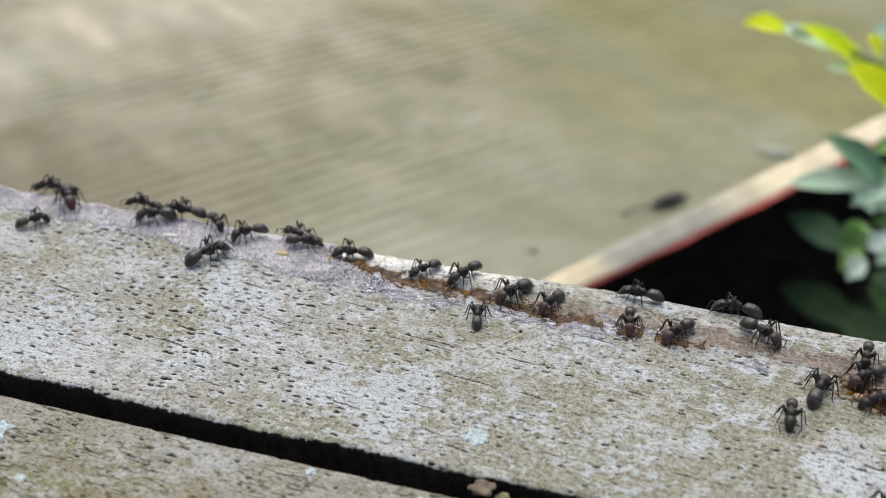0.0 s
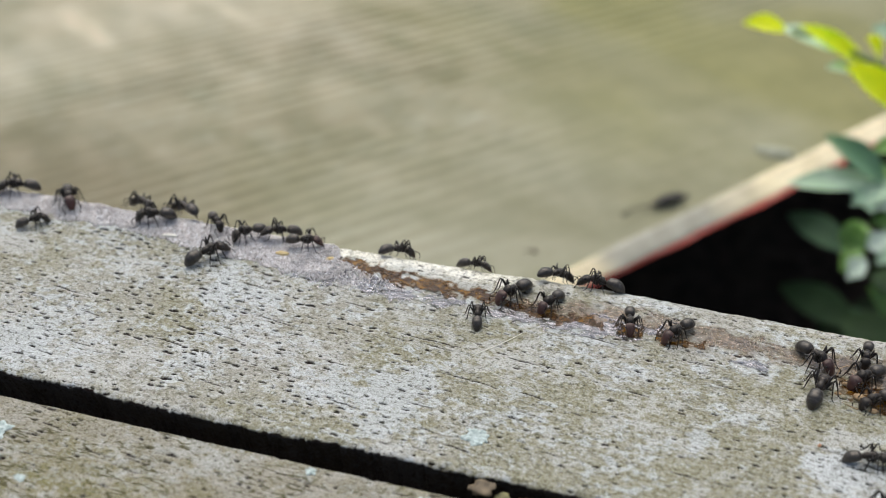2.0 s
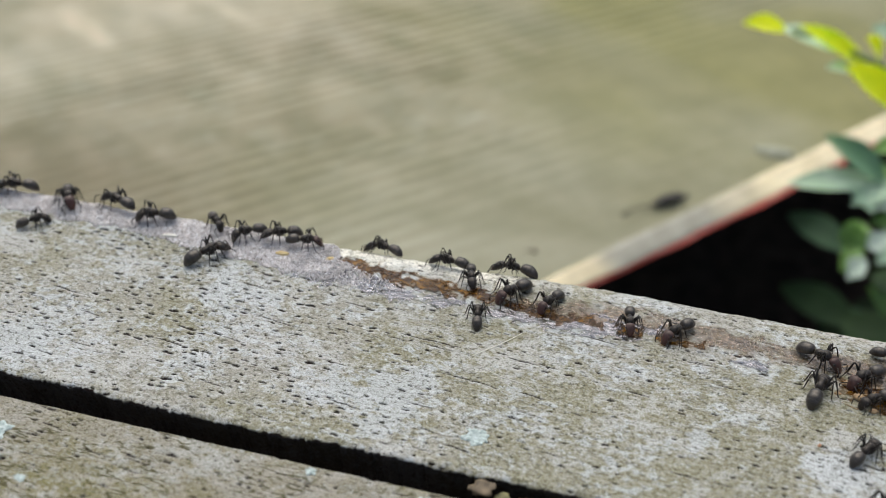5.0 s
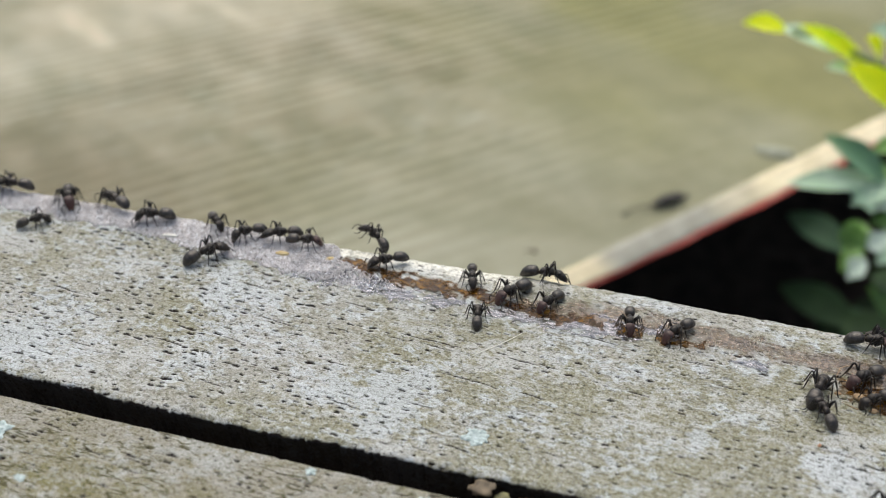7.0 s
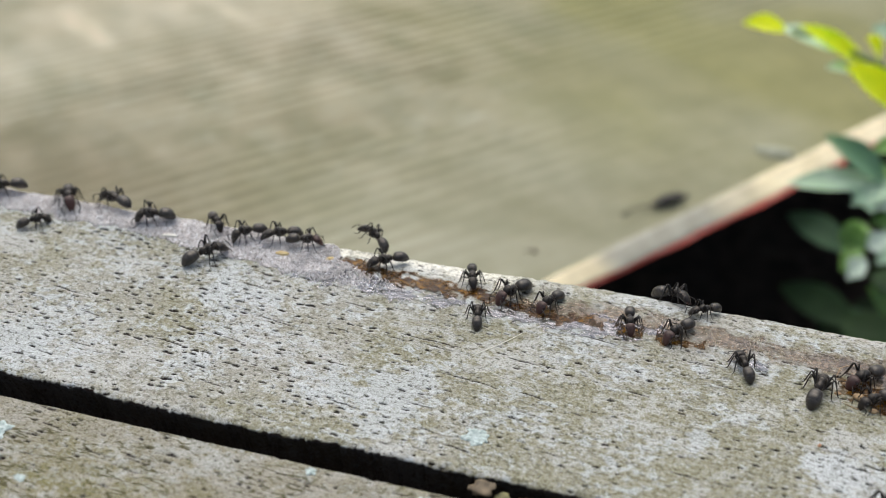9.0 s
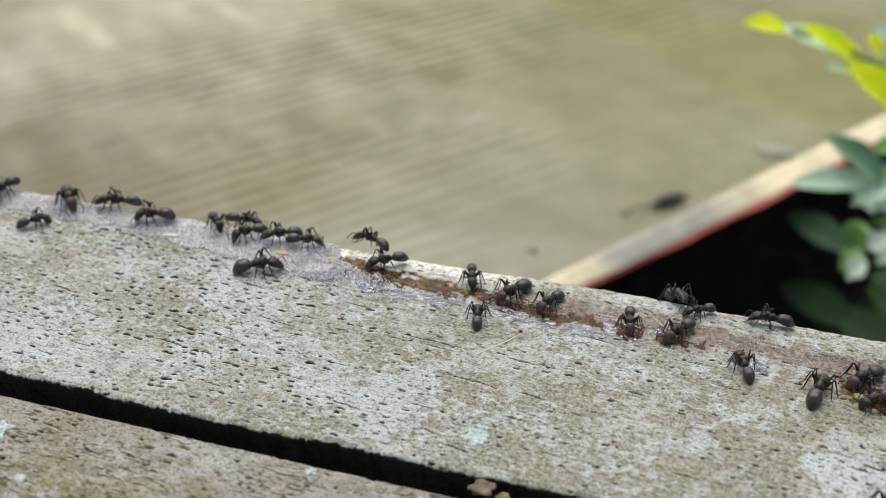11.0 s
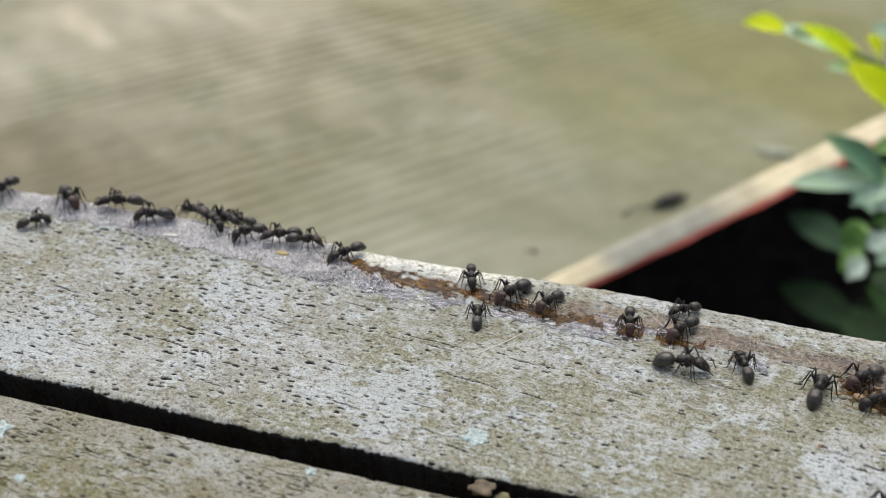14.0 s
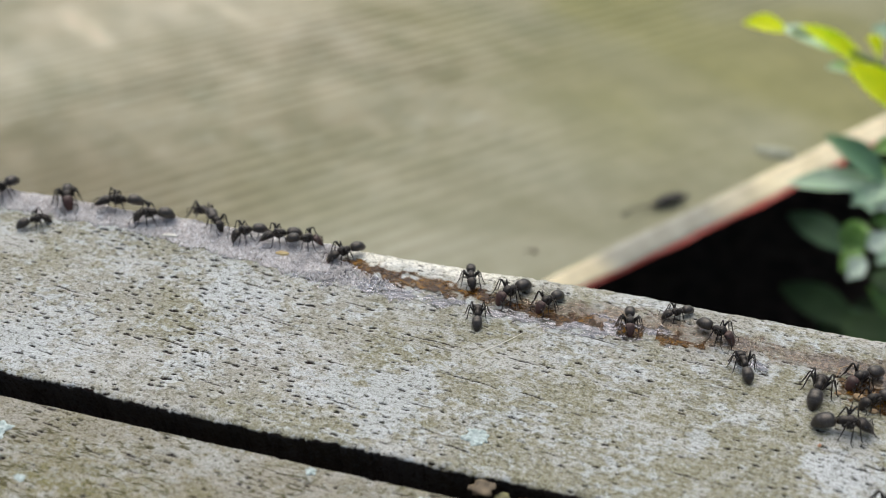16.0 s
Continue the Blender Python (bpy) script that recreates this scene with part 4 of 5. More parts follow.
# ---- ants ----
def make_ant(rust):
    """A worker ant heading along +x, 10 mm long, crouching on bent legs; each copy is scaled to its own length."""
    u = 0.001
    ant = tagged(new("ant"), "black ant with a rust-brown head on the timber" if rust else "matt black ant with a grey downy abdomen on the timber", "ant", "ants on the bench")
    bm = bmesh.new()
    # pronotum and mesonotum make one hump, a saddle, then the lower propodeum
    body(bm, [(a * u, (z + 0.28) * u, w * u * 0.87, h * u * 0.89) for a, z, w, h in (
        (2.66, 1.80, 0.22, 0.20), (2.52, 1.84, 0.62, 0.54), (2.22, 1.96, 0.94, 0.82), (1.80, 2.08, 1.08, 0.96), (1.38, 2.14, 1.04, 0.98), (1.02, 2.08, 0.90, 0.88),
        (0.76, 1.98, 0.76, 0.76), (0.50, 1.94, 0.78, 0.78), (0.10, 1.88, 0.84, 0.86), (-0.28, 1.74, 0.78, 0.76), (-0.56, 1.56, 0.54, 0.50), (-0.72, 1.42, 0.28, 0.26))])
    part("thorax", bm, BLACK, ant)
    bm = bmesh.new()
    body(bm, [(a * u, (z + 0.30) * u, w * u, h * u) for a, z, w, h in ((-0.58, 1.34, 0.18, 0.18), (-0.74, 1.56, 0.40, 0.46), (-0.84, 1.66, 0.44, 0.54), (-0.94, 1.56, 0.36, 0.40), (-1.12, 1.42, 0.20, 0.20))], 10)
    part("petiole", bm, BLACK, ant)
    bm = bmesh.new()
    rings, rim = [], []
    for a, w, dark in ((0, 0.14, 0), (0.02, 0.46, 0), (0.055, 0.72, 0), (0.13, 0.90, 0), (0.275, 0.985, 0), (0.295, 0.975, 1), (0.32, 1.0, 0), (0.42, 1.04, 0), (0.535, 1.02, 0), (0.555, 0.98, 1),
                       (0.58, 0.99, 0), (0.68, 0.91, 0), (0.735, 0.84, 0), (0.755, 0.79, 1), (0.78, 0.77, 0.3), (0.86, 0.60, 0.7), (0.89, 0.50, 1), (0.92, 0.44, 0.8), (0.97, 0.28, 0.9), (1, 0.06, 1)):
        rings.append((-3.80 * a * u, (0.45 * math.sin(a * 2.6) - 0.30 * a) * u, 1.22 * w * u, 1.12 * w * u))
        rim += [dark] * 16
    body(bm, rings, 16)
    g = part("gaster", bm, GASTER, ant, "downy grey-black banded abdomen")
    g.location = (-0.74 * u, 0, 2.16 * u)
    at = g.data.attributes.new("rim", "FLOAT", "POINT")
    at.data.foreach_set("value", [float(v) for v in rim])
    # the broad head turns on the neck
    bm = bmesh.new()
    body(bm, [(a * u, z * u, w * u, h * u) for a, z, w, h in (
        (-0.08, 0, 0.20, 0.14), (0.0, 0.03, 0.56, 0.38), (0.12, 0.06, 0.88, 0.60), (0.42, 0.10, 1.10, 0.78), (0.90, 0.12, 1.17, 0.86), (1.50, 0.06, 1.12, 0.85), (2.10, -0.06, 0.96, 0.73), (2.55, -0.17, 0.78, 0.58), (2.85, -0.26, 0.60, 0.43), (3.06, -0.31, 0.39, 0.27), (3.16, -0.33, 0.10, 0.07))], 16)
    head = part("head", bm, RUST if rust else BLACK, ant, "glossy rust-brown head" if rust else "")
    head.location = (2.45 * u, 0, 2.26 * u)
    for s in (1, -1):
        bm = bmesh.new()
        bmesh.ops.create_uvsphere(bm, u_segments=10, v_segments=8, radius=0.23 * u)
        eye = part("eye", bm, EYES, head)
        eye.location = (1.1 * u, 1.04 * s * u, 0.44 * u)
        bm = bmesh.new()
        tube(bm, [(2.60 * u, 0.48 * s * u, -0.30 * u), (3.08 * u, 0.44 * s * u, -0.42 * u), (3.36 * u, 0.12 * s * u, -0.50 * u)], [0.18 * u, 0.15 * u, 0.04 * u], 7)
        part("mandible", bm, RUST, head)
        bm = bmesh.new()
        tube(bm, [(0, 0, 0), (0.20 * u, 0.5 * s * u, 0.22 * u), (0.62 * u, 1.15 * s * u, 0.36 * u), (0.95 * u, 1.50 * s * u, 0.22 * u), (1.35 * u, 1.42 * s * u, -0.15 * u), (1.9 * u, 1.10 * s * u, -0.62 * u), (2.3 * u, 0.9 * s * u, -0.95 * u)],
             [0.10 * u, 0.095 * u, 0.09 * u, 0.095 * u, 0.095 * u, 0.09 * u, 0.05 * u], 6)
        feeler = part("antenna", bm, LEGS, head)
        feeler.location = (1.75 * u, 0.40 * s * u, 0.30 * u)
        for x, reach, slew, high in ((1.85, 1.04, 46, 0.92), (1.05, 1.06, -12, 0.98), (0.25, 1.42, -58, 1.26)):
            bm = bmesh.new()
            path = [(0, 0.0, 0.0), (0.02, 0.42, -0.30), (0.06, 0.62 * reach, 0.30 * high), (0.10, 1.12 * reach, 1.22 * high), (0.13, 1.50 * reach, 1.84 * high), (0.12, 1.68 * reach, 1.82 * high), (0.10, 1.86 * reach, 1.25 * high),
                    (0.04, 2.20 * reach, -0.1), (-0.02, 2.52 * reach, -1.20), (0.05, 2.82 * reach, -1.58), (0.22, 3.2 * reach, -1.70)]
            tube(bm, [(a * u, b * s * u, c * u) for a, b, c in path], [r * u for r in (0.27, 0.25, 0.22, 0.20, 0.14, 0.115, 0.12, 0.12, 0.085, 0.06, 0.04)], 8)
            leg = part("leg", bm, LEGS, ant)
            leg.matrix_basis = pose(x * u, 0.50 * s * u, 1.74 * u, 0, 0, s * slew)
    return ant


def slat_pose(x, s, heading, up=0.0, rear=0.0):
    """Stands an ant on the upper face, in millimetres; s goes on round the far arris; sugar lifts it; rear tips its head up."""
    heap = 0.8 * min(1.0, max(0.0, (-66 - x) / 4)) * min(1.0, max(0.0, (s + 7) / 2))
    p = on_slat(x / 1000, s / 1000, (heap + up) / 1000)
    tilt = min(max(s / 1000 / ROUND, 0.0), math.pi / 2)
    return Matrix.Translation(p) @ Matrix.Rotation(-tilt, 4, "X") @ Matrix.Rotation(radians(heading), 4, "Z") @ Matrix.Rotation(radians(-rear), 4, "Y")


def piece(thing, name, k=0):
    return sorted((c for c in thing.children if c.name.split(".")[0] == name), key=lambda c: c.name)[k]


PLAIN, RUSTY = make_ant(False), make_ant(True)
SPARE = [PLAIN, RUSTY]
PATHS = []


def ant(length, rust, feeding, rows):
    """One ant: body length in mm, and rows of seconds, mm along, mm across, heading, mm of climb and degrees of rearing."""
    rows = [(*r, 0.0, 0.0)[:6] for r in rows]
    kind = RUSTY if rust else PLAIN
    first = slat_pose(*rows[0][1:])
    if kind in SPARE:
        SPARE.remove(kind)
        one = kind
        one.matrix_basis = first
    else:
        one = copy_thing(kind, first)
    x, s = rows[0][1], rows[0][2]
    body_word = "rust-headed black ant" if rust else "matt black ant"
    if not feeding:
        doing = "walking along the worn bench edge" if s > -4 else "walking over the pitted bench slat"
    elif x < -70:
        doing = "feeding on spilt sugar on the bench"
    elif rust or s > -10:
        doing = "feeding at amber syrup on the bench"
    else:
        doing = "standing on the pitted grey bench slat"
    tagged(one, body_word + " " + doing)
    PATHS.append((one, length, feeding, rows))
    return one


def make_ants():
    ant(7.2, False, True, [(0, -127.5, -8.1, 47), (9, -127.2, -8.2, 44), (16, -127.1, -8.3, 45)])
    ant(8.8, True, True, [(0, -124.8, 0.7, -52), (9.2, -124.7, 0.7, -56), (11.3, -124.5, 0.4, -46), (13.5, -124.5, 0.5, -36), (14.8, -125.0, 0.7, -52), (16, -125.0, 0.7, -58)])
    ant(8.9, False, False, [(0, -129.5, 3.0, -167), (0.3, -134.5, 3.0, -173), (0.6, -136.6, 1.5, -160), (0.9, -136.3, 1.1, -154), (4.2, -136.4, 1.1, -160), (6.3, -137.5, 1.2, -160), (7.5, -137.9, 0.9, -164), (9.2, -138.9, 0.3, -143), (11.3, -139.0, -0.0, -103), (16, -139.0, -0.0, -100)])
    ant(9.1, False, False, [(0, -98.8, 1.7, 179), (0.3, -101.0, 2.1, 188), (0.6, -99.8, 2.6, 179), (0.9, -97.4, 2.1, 155), (1.2, -100.0, 3.0, 155), (1.5, -99.8, 3.0, 146), (1.8, -100.5, 3.0, 143), (2.1, -100.3, 3.0, 155), (2.4, -101.0, 3.0, 172), (2.7, -105.0, 2.6, 183), (3, -113.5, 1.7, 172), (3.3, -113.9, 1.9, 169), (3.9, -113.4, 1.2, 164), (6.3, -114.2, 1.4, 161), (7.2, -114.6, 1.6, 152), (7.8, -114.7, 1.9, 156), (9.2, -114.5, 1.6, 161), (11.3, -113.3, 1.5, 206), (16, -112.9, 1.4, 212)])
    ant(8.7, False, True, [(0, -103.9, -0.6, -157), (7.5, -104.0, -0.8, -160), (16, -104.3, -0.7, -157)])
    ant(6.6, False, True, [(0, -92.2, 1.0, -46), (16, -92.2, 1.0, -46)])
    ant(7.8, False, True, [(0, -84.1, -0.4, -142), (16, -84.1, -0.4, -142)])
    ant(8.0, False, False, [(0, -74.0, 0.6, 165), (0.3, -69.8, 0.9, 0), (0.6, -68.1, 1.5, 0), (0.9, -64.9, 2.1, -15), (1.0, -66.1, 3.0, 111), (1.2, -67.9, 3.0, 179), (1.5, -75.7, 3.0, 183), (1.8, -77.3, 1.7, 206), (2.1, -77.9, 1.0, 215), (4.2, -77.5, 0.6, 215), (9.2, -77.3, 0.5, 215), (16, -77.2, 0.2, 215)])
    ant(7.6, True, True, [(0, -73.0, -0.6, 16), (16, -73.1, -0.3, 15)])
    ant(9.0, False, False, [(0, -89.4, -9.1, 54), (7, -89.6, -9.2, 50), (9.2, -89.8, -9.3, 50), (10.3, -85.1, -8.6, 8), (11.3, -77.7, -10.2, 30), (11.6, -78.1, -10.7, 30), (11.9, -77.6, -12.4, 10), (12.2, -60.2, -11.3, 23), (12.35, -56.1, -9.9, 16), (12.5, -54.2, -9.4, 7), (12.8, -54.4, -11.2, 36), (13.0, -57.8, -12.0, 10), (13.1, -56.9, -14.3, -35), (13.25, -49.5, -18.1, -23), (13.4, -40.4, -21.1, -2), (13.7, -15.3, -13.1, 26), (14, -0.5, -14.9, 4), (14.3, 5.7, -18.5, -2), (14.6, 9.5, -16.4, 42), (14.9, 13.4, -15.8, 36), (15.2, 19.5, -21.5, -5), (15.5, 26.2, -21.0, -2), (15.8, 25.6, -22.1, -5), (16, 24.8, -22.2, 4)])
    ant(6.7, False, True, [(0, -35.5, -12.2, 101), (16, -35.5, -12.2, 101)])
    ant(8.4, True, True, [(0, -30.9, -3.6, -130), (16, -31.0, -3.8, -128)])
    ant(7.2, True, True, [(0, -23.9, -4.5, -116), (16, -24.2, -4.5, -121)])
    ant(6.9, True, True, [(0, -9.9, -6.0, -80), (16, -9.9, -6.0, -80)])
    ant(7.6, True, True, [(0, -1.4, -6.5, -128), (11.9, -1.2, -6.4, -127), (12.5, -1.0, -5.9, -112), (13.2, -0.8, -5.5, -125), (14.6, -0.6, -5.9, -130), (14.9, 0.3, -4.5, -136), (15.0, 0.5, -4.5, -99), (15.2, 0.6, -4.4, -84), (15.5, 2.6, -4.3, -64), (15.8, 3.9, -5.4, -38), (16, 4.5, -5.0, -24)])
    ant(6.2, False, False, [(0, 44.1, 0.3, -177), (7.1, 31.8, 1.7, -177), (7.5, 15.5, 3.0, -180), (7.8, 3.6, 1.9, -172), (8.1, 3.2, 0.5, -149), (8.7, 3.0, 0.4, -149), (11.3, 1.8, 0.1, -151), (12.2, 2.1, 0.3, -151), (12.8, 0.3, -0.5, -148), (13.1, -0.5, -0.4, -148), (14.6, -0.7, -0.3, -148), (15.2, -1.6, -2.0, -136), (15.5, -2.0, -1.3, -142), (16, -1.7, -1.6, -146)])
    ant(7.2, False, False, [(0, 17.6, -21.1, -92), (0.3, 16.9, -21.5, -114), (0.6, 15.9, -22.1, -144), (0.75, 16.2, -24.4, -114), (0.9, 17.1, -26.6, -88), (1.05, 19.6, -28.6, -55), (1.2, 23.2, -28.9, 9), (1.5, 27.4, -28.4, 9), (1.8, 28.1, -28.3, 5), (2.1, 28.5, -28.3, 9), (4.2, 28.6, -28.2, 5), (5.0, 28.3, -27.5, 56), (6.3, 24.8, -21.7, 91), (6.6, 24.3, -21.6, 93), (6.9, 23.4, -20.3, 100), (7.2, 21.0, -20.7, 157), (7.5, 16.7, -18.9, 145), (7.65, 14.0, -16.2, 124), (7.8, 11.7, -12.9, 100), (8.1, 10.5, -11.6, 108), (8.4, 10.1, -12.7, 115), (16, 10.0, -12.7, 111)])
    ant(8.5, False, True, [(0, 21.7, -15.1, 72), (7, 21.6, -15.2, 72), (16, 21.5, -15.2, 77)])
    ant(8.6, True, True, [(0, 11.8, -3.1, -30), (0.3, 14.5, -2.9, -24), (0.6, 16.3, -3.3, -21), (0.9, 19.1, -5.1, -24), (1.2, 20.8, -6.3, -33), (1.5, 20.8, -6.9, -42), (4.2, 20.8, -6.7, -42), (5.2, 21.7, -6.6, -25), (6.3, 25.4, -3.8, -21), (6.6, 27.0, -2.6, -14), (6.9, 28.9, -1.1, 0), (7.2, 31.7, 0.1, 0), (7.6, 38.6, -0.1, 0), (16, 43.9, -0.0, 0)])
    ant(8.2, True, True, [(0, 29.3, -9.4, -137), (16, 28.9, -9.7, -138)])
    ant(6.5, False, True, [(0, 29.3, -3.6, -97), (3.3, 29.3, -3.6, -97), (3.6, 28.8, -3.2, -125), (4.2, 29.7, -3.8, -103), (5.2, 34.2, -2.7, 8), (6.0, 42.1, -2.5, 0), (16, 43.8, -2.3, 0)])
    ant(6.8, False, True, [(0, 30.6, -14.3, -141), (16, 30.6, -14.3, -141)])
    ant(9.0, False, True, [(0, 32.0, -38.3, -161), (16, 32.0, -38.3, -161)])
    ant(9.9, True, False, [(0, 50.0, -15.0, -151), (12.5, 45.0, -18.5, -151), (12.9, 36.8, -23.1, -152), (13.1, 32.8, -23.0, -150), (13.3, 26.4, -26.9, -136), (13.4, 24.9, -27.3, -120), (13.5, 23.4, -28.4, -113), (13.6, 21.3, -30.4, -108), (13.7, 18.5, -34.7, -110), (13.8, 17.5, -38.8, -100), (13.9, 17.0, -42.7, -96), (14.2, 12.6, -52.0, -100), (14.5, 11.5, -58.0, -100), (16, 11.5, -58.0, -100)])
    ant(8.0, False, False, [(0, -62.5, -0.4, -164), (0.3, -62.0, 0.4, -164), (0.6, -60.8, 1.2, -146), (0.9, -57.0, 1.7, -15), (1.2, -56.6, 3.0, -42), (1.5, -55.5, 3.0, 3), (1.8, -54.8, 3.0, -4), (2.1, -56.2, 3.0, 63), (2.4, -54.5, 3.0, -15), (2.7, -52.8, 3.0, -38), (3, -51.8, 3.0, 126), (3.6, -51.9, 3.0, 164), (3.9, -54.8, 3.0, 190), (4.2, -55.3, 3.0, 190), (5.4, -59.2, 3.0, 165), (6.3, -60.4, 3.0, 165, 1.8, 26), (9.2, -60.5, 3.0, 165, 1.8, 26), (11, -60.5, 3.0, 170, 1.1, 8), (11.3, -61.1, 3.0, 183), (11.6, -76.9, 2.4, 183), (11.9, -75.3, 3.0, 215), (12.2, -77.0, 3.0, 206), (13, -79.4, 3.0, 196), (13.1, -83.5, 3.0, 183), (13.4, -85.9, 3.0, 179), (13.7, -90.3, 3.0, 172), (14.0, -91.5, 3.0, 166), (14.3, -90.4, 3.0, 154), (14.5, -90.4, 7.0, 90), (14.7, -90.4, 14.0, 90), (16, -90.4, 16.0, 90)])
    ant(6.8, False, False, [(0, -48.1, -1.3, -132), (0.3, -47.3, -0.0, -132), (0.6, -46.7, -0.2, -92), (0.9, -47.4, 0.1, -147), (1.2, -46.7, 1.2, 0), (1.5, -45.0, 3.0, -28), (1.8, -43.6, 3.0, -8), (2.1, -39.2, 3.0, -16), (2.4, -36.8, 0.9, 151), (2.7, -36.0, 1.1, 151), (3, -35.8, 1.0, 311), (3.3, -36.1, 0.6, 266), (3.6, -39.1, 0.3, 273), (3.9, -39.4, -0.6, 282), (4.2, -39.7, -0.9, 284), (6.3, -39.5, -0.7, 284), (16, -39.7, -0.9, 284)])
    ant(8.0, False, False, [(0, -40.7, -0.5, -120), (0.3, -40.6, -0.7, -126), (0.6, -40.7, -0.5, -114), (0.9, -39.5, -0.0, -78), (1.05, -38.9, 0.6, -56), (1.2, -37.7, 1.5, 3), (1.5, -30.5, 3.0, -1), (1.8, -25.5, 3.0, -17), (2.1, -24.9, 3.0, 83), (2.4, -24.7, 2.5, 164), (2.7, -25.0, 1.6, 164), (3, -29.5, 2.7, 183), (3.3, -29.5, 3.0, 180), (3.6, -31.4, 3.0, 190), (3.9, -31.6, 1.9, 188), (4.2, -33.1, 2.8, 183), (5.0, -44.2, 1.4, 180), (5.8, -54.4, 0.8, 205), (6.3, -55.4, -0.8, 214), (9.2, -55.4, -1.0, 216), (11.3, -55.6, -1.0, 216), (11.6, -55.9, -0.8, 210), (11.9, -56.9, 0.5, 193), (12.2, -61.7, 0.3, 193), (12.5, -63.4, -0.6, 232), (16, -63.9, -0.5, 232)])
    ant(8.4, False, False, [(0, 8.1, 2.3, -177), (0.3, 1.7, 1.9, -177), (0.6, -3.6, 1.6, -156), (0.9, -3.6, 1.2, -120), (1.2, -5.5, 1.2, -172), (1.5, -12.1, 2.4, -177), (1.8, -15.8, 2.3, -177), (2.7, -16.4, 2.0, -177), (3, -19.0, 3.0, -184), (3.3, -20.4, 3.0, -197), (3.6, -20.6, 3.0, -197), (3.9, -21.5, 3.0, -189), (4.2, -25.5, 3.0, -177), (5.2, -33.3, 3.0, -177), (5.7, -35.6, 3.0, -132), (6.0, -35.4, 3.0, -70), (6.3, -35.0, 2.6, -76), (6.6, -34.0, 2.6, -70), (6.75, -31.0, 2.3, -35), (6.9, -27.7, 2.0, 0), (7.2, -26.9, 3.0, -4), (7.5, -19.3, 3.0, -4), (7.8, -4.9, 3.0, -25), (8.1, -3.8, 3.0, -17), (8.4, -4.3, 3.0, 65), (8.7, -4.0, 3.0, -45), (9.0, -4.2, 3.0, -39), (9.2, -5.4, 3.0, -177), (10.2, -4.2, 3.0, -167), (11.2, -3.0, 3.0, -32), (11.35, -1.2, 3.0, -4), (11.5, 12.1, 3.0, -1), (11.6, 26.4, 3.0, -1), (11.7, 39.2, 3.0, -1), (16, 46.4, 3.0, -1)])
    ant(8.2, False, False, [(0, -156.5, 0.2, 0), (2.0, -149.2, 0.9, 0), (2.3, -123.3, 3.0, -1), (2.55, -90.3, 3.0, -1), (2.7, -77.8, 3.0, -1), (3, -61.3, 3.0, 0), (3.3, -33.1, 3.0, -1), (3.6, -24.8, 3.0, -4), (3.9, -15.6, 3.0, -4), (4.2, 5.2, 3.0, -1), (4.6, 31.6, 1.4, 0), (4.8, 42.4, 1.2, 0), (16, 47.6, 1.3, 0)])
    ant(7.8, False, False, [(0, -8.5, 0.9, 180), (0.3, -21.2, 1.5, 180), (0.6, -54.4, 1.1, 180), (0.9, -81.4, 2.4, 183), (1.1, -87.4, 9.0, 143), (1.4, -89.4, 16.0, 123), (16, -89.4, 17.0, 123)])
    ant(8.0, False, False, [(0, -108.8, 3.0, -164), (0.6, -110.6, 3.0, -167), (1.2, -108.4, 1.5, -154), (1.5, -108.1, 1.7, -154), (1.8, -112.4, 3.0, -172), (2.1, -108.6, 3.0, -213), (2.3, -108.6, 6.0, 100), (2.6, -108.6, 14.0, 95), (16, -108.6, 16.0, 95)])
    ant(8.4, False, False, [(0, -162.2, 0.3, -3), (10.6, -154.2, 0.6, -3), (11.0, -146.9, 1.3, -3), (11.3, -125.9, 2.7, -3), (11.6, -100.9, 3.0, -1), (11.75, -97.5, 3.0, 54), (11.9, -96.5, 3.0, 150), (12.5, -96.8, 3.0, 153), (13.7, -97.8, 3.0, 155), (14.6, -97.5, 3.0, 155), (15.2, -96.3, 3.0, 146), (16, -95.8, 3.0, 148)])
    ant(7.8, False, False, [(0, -175.8, -0.4, -3), (9.9, -162.4, 0.4, -3), (10.6, -119.2, 3.0, -1), (11.0, -87.9, 3.0, -1), (11.3, -87.7, 3.0, -1), (11.6, -83.5, 3.0, 3), (11.9, -80.5, 3.0, 3), (12.2, -68.3, 3.0, -1), (12.5, -36.1, 3.0, -1), (12.8, -3.1, 3.0, 0), (13.1, 15.1, 3.0, 0), (13.4, 35.6, 3.0, 0), (16, 44.6, 3.0, -1)])
    ant(7.4, False, False, [(0, 52.6, 0.2, -177), (10.4, 39.1, 2.5, -177), (11.0, 14.0, 0.7, -177), (11.3, 8.9, -1.3, -170), (11.6, 7.3, -3.0, -131), (11.9, 7.5, -3.8, -142), (12.2, 7.5, -1.7, -164), (12.5, 9.1, 0.3, -213), (12.65, 3.4, 2.4, -184), (12.8, -8.7, 3.0, -180), (13.0, -11.5, 3.0, -179), (13.1, -19.8, 1.6, -177), (13.4, -38.4, 3.0, -180), (13.5, -50.5, 3.0, -180), (13.7, -65.9, 3.0, -180), (14, -88.1, 3.0, -181), (14.3, -101.1, 3.0, -181), (14.6, -131.9, 3.0, -178), (14.8, -154.6, 3.0, -177), (16, -161.1, 1.5, -177)])
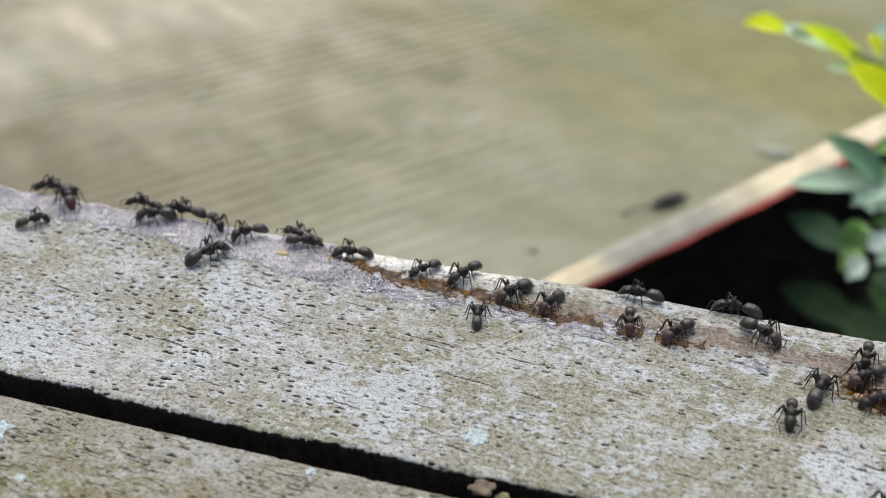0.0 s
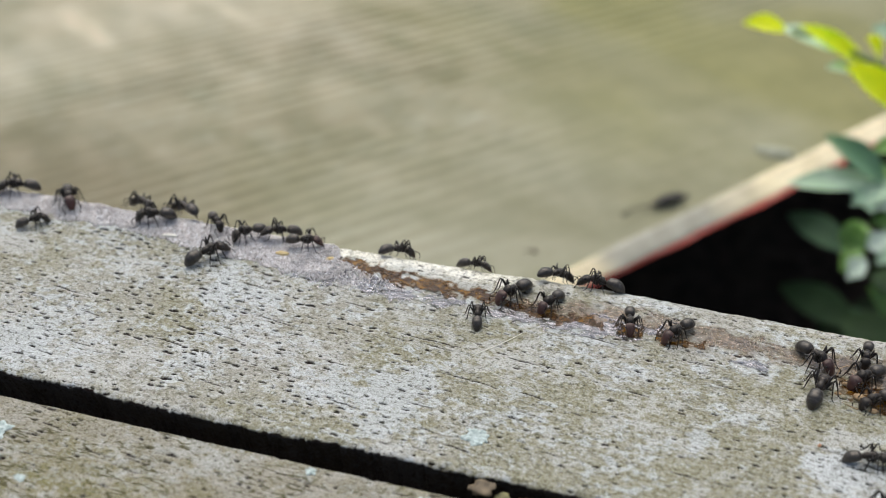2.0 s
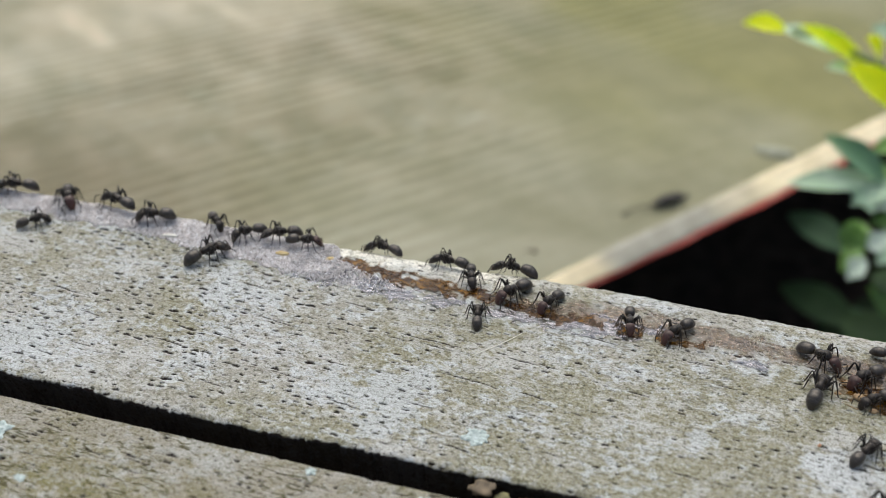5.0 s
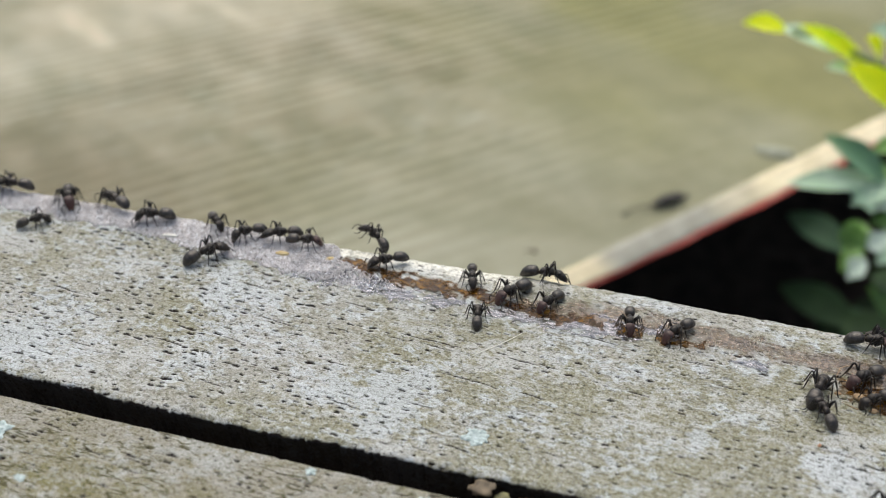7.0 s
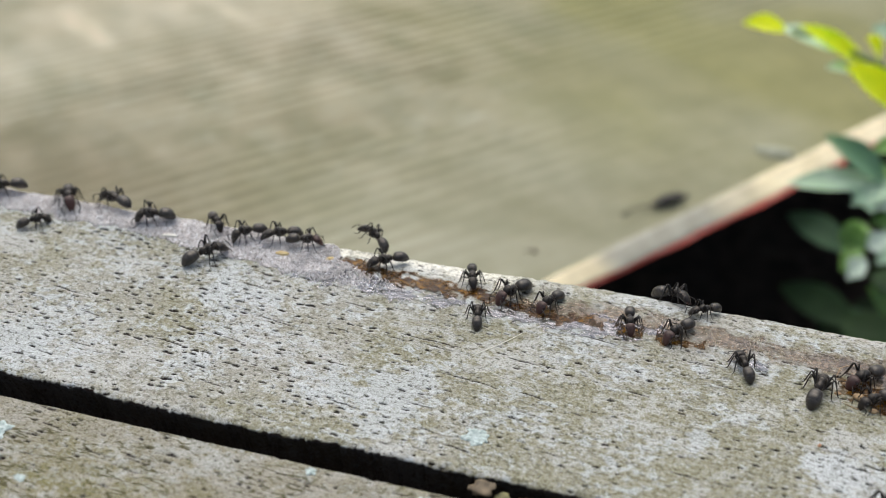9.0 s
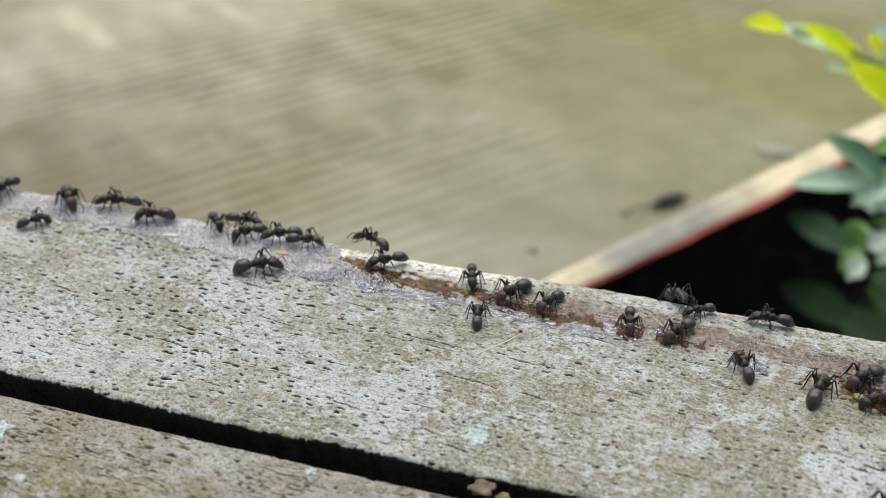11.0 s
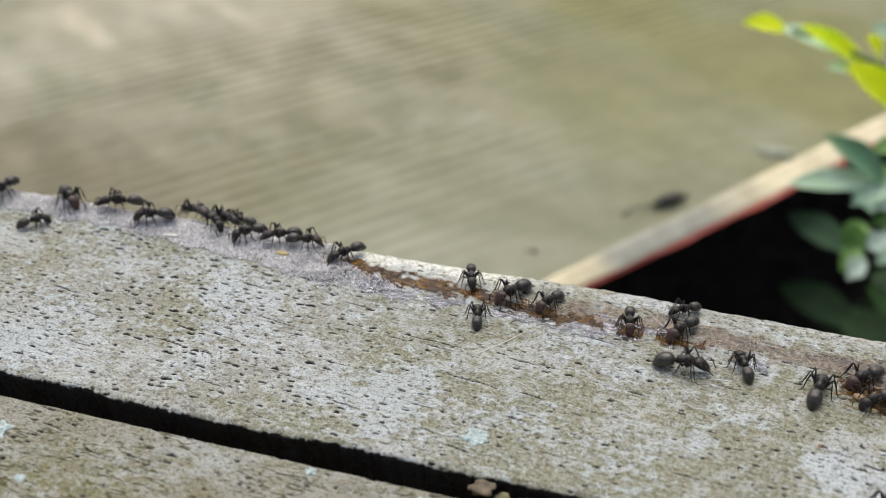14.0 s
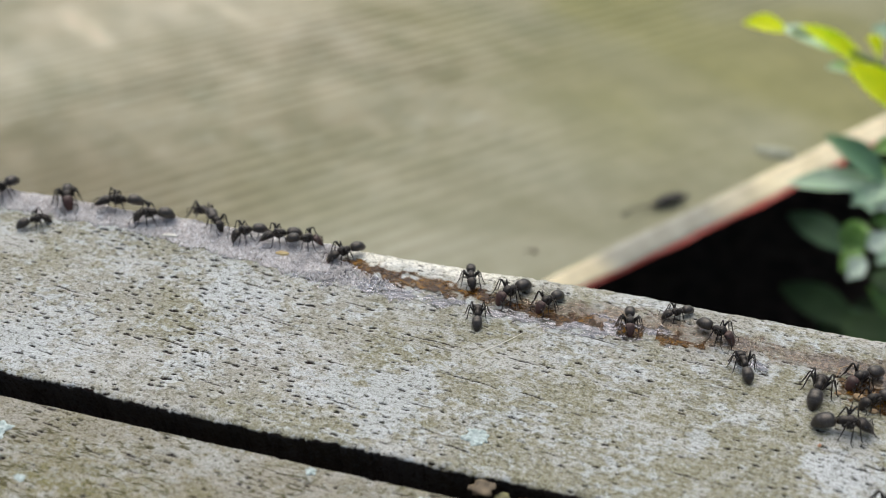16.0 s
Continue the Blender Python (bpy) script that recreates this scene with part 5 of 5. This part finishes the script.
    for k, (one, length, feeding, rows) in enumerate(PATHS):
        one.scale = (length / 9.25,) * 3
        rng = random.Random(k)
        head, gaster = piece(one, "head"), piece(one, "gaster")
        down = 46 if feeding else 22
        head.matrix_basis = pose(0.00245, 0, 0.00226, 0, down + rng.uniform(-6, 6), rng.uniform(-12, 12))
        plump = 1.08 if length == 9.0 else rng.uniform(0.94, 1.06)
        gaster.matrix_basis = pose(-0.00074, 0, 0.00216, 0, rng.uniform(-34, -27) if 60 < rows[-1][3] % 360 < 120 else rng.uniform(-26, -12), rng.uniform(-6, 6)) @ Matrix.Diagonal((plump * rng.uniform(0.97, 1.05), plump, plump * rng.uniform(0.96, 1.03), 1))
        if feeding:
            for c in one.children:
                if c.name.startswith("leg"):
                    c.matrix_basis = c.matrix_basis @ pose(0, 0, 0, 0, 0, rng.uniform(-9, 9))


make_ants()


# ---- what moves ----
def motions():
    for k, (one, length, feeding, rows) in enumerate(PATHS):
        full = [rows[0]]
        for a, b in zip(rows, rows[1:]):
            n = max(1, math.ceil(abs(b[3] - a[3]) / 70))
            full += [tuple(p + (q - p) * i / n for p, q in zip(a, b)) for i in range(1, n + 1)]
        moving = max(math.hypot(b[1] - a[1], b[2] - a[2]) for a, b in zip(full, full[1:])) > 1.0
        walk(one, [(t, slat_pose(x, s, h, up, rear)) for t, x, s, h, up, rear in full])
        if moving:
            stride(one, length, full)
        nod(one, k)


def stride(one, length, rows):
    """Alternating tripod steps while the ant travels."""
    beats = [(0.0, 0.0, 0.0)]
    way = 0.0
    for (t0, x0, s0, h0, *_), (t1, x1, s1, h1, *_) in zip(rows, rows[1:]):
        gone = math.hypot(x1 - x0, s1 - s0) + 0.03 * abs(h1 - h0)
        if gone / (t1 - t0) > 1.5:
            n = max(1, round((t1 - t0) * 15))
            beats += [(t0 + (t1 - t0) * i / n, way + gone * i / n, 1.0) for i in range(n)]
        else:
            beats.append((t0, way, 0.0))
        way += gone
    beats.append((16.0, way, 0.0))
    legs = sorted((c for c in one.children if c.name.startswith("leg")), key=lambda c: c.name)
    for i, leg in enumerate(legs):
        rest = leg.matrix_basis.copy()
        side = 1 if rest.translation.y > 0 else -1
        keys, last = [], -1
        for t, d, go in beats:
            if frame(t) == last:
                continue
            last = frame(t)
            a = d / (0.42 * length) * 2 * math.pi + (math.pi if i % 2 else 0)
            keys.append((t, rest @ pose(0, 0, 0, side * go * 9 * max(0, math.sin(a)), 0, side * go * 17 * math.cos(a))))
        walk(leg, keys)


def nod(one, k):
    """Heads and feelers are never quite still."""
    rng = random.Random(200 + k)
    head = piece(one, "head")
    rest = head.matrix_basis.copy()
    walk(head, [(t, rest @ pose(0, 0, 0, 0, rng.uniform(-3, 3), rng.uniform(-4, 4))) for t in (0, 1.5, 3, 4.5, 6, 7.5, 9, 10.5, 12, 13.5, 15, 16)])
    for feeler in (c for c in head.children if c.name.startswith("antenna")):
        rest = feeler.matrix_basis.copy()
        walk(feeler, [(t * 0.4, rest @ pose(0, 0, 0, rng.uniform(-9, 9), rng.uniform(-10, 10), rng.uniform(-12, 12))) for t in range(41)])


motions()
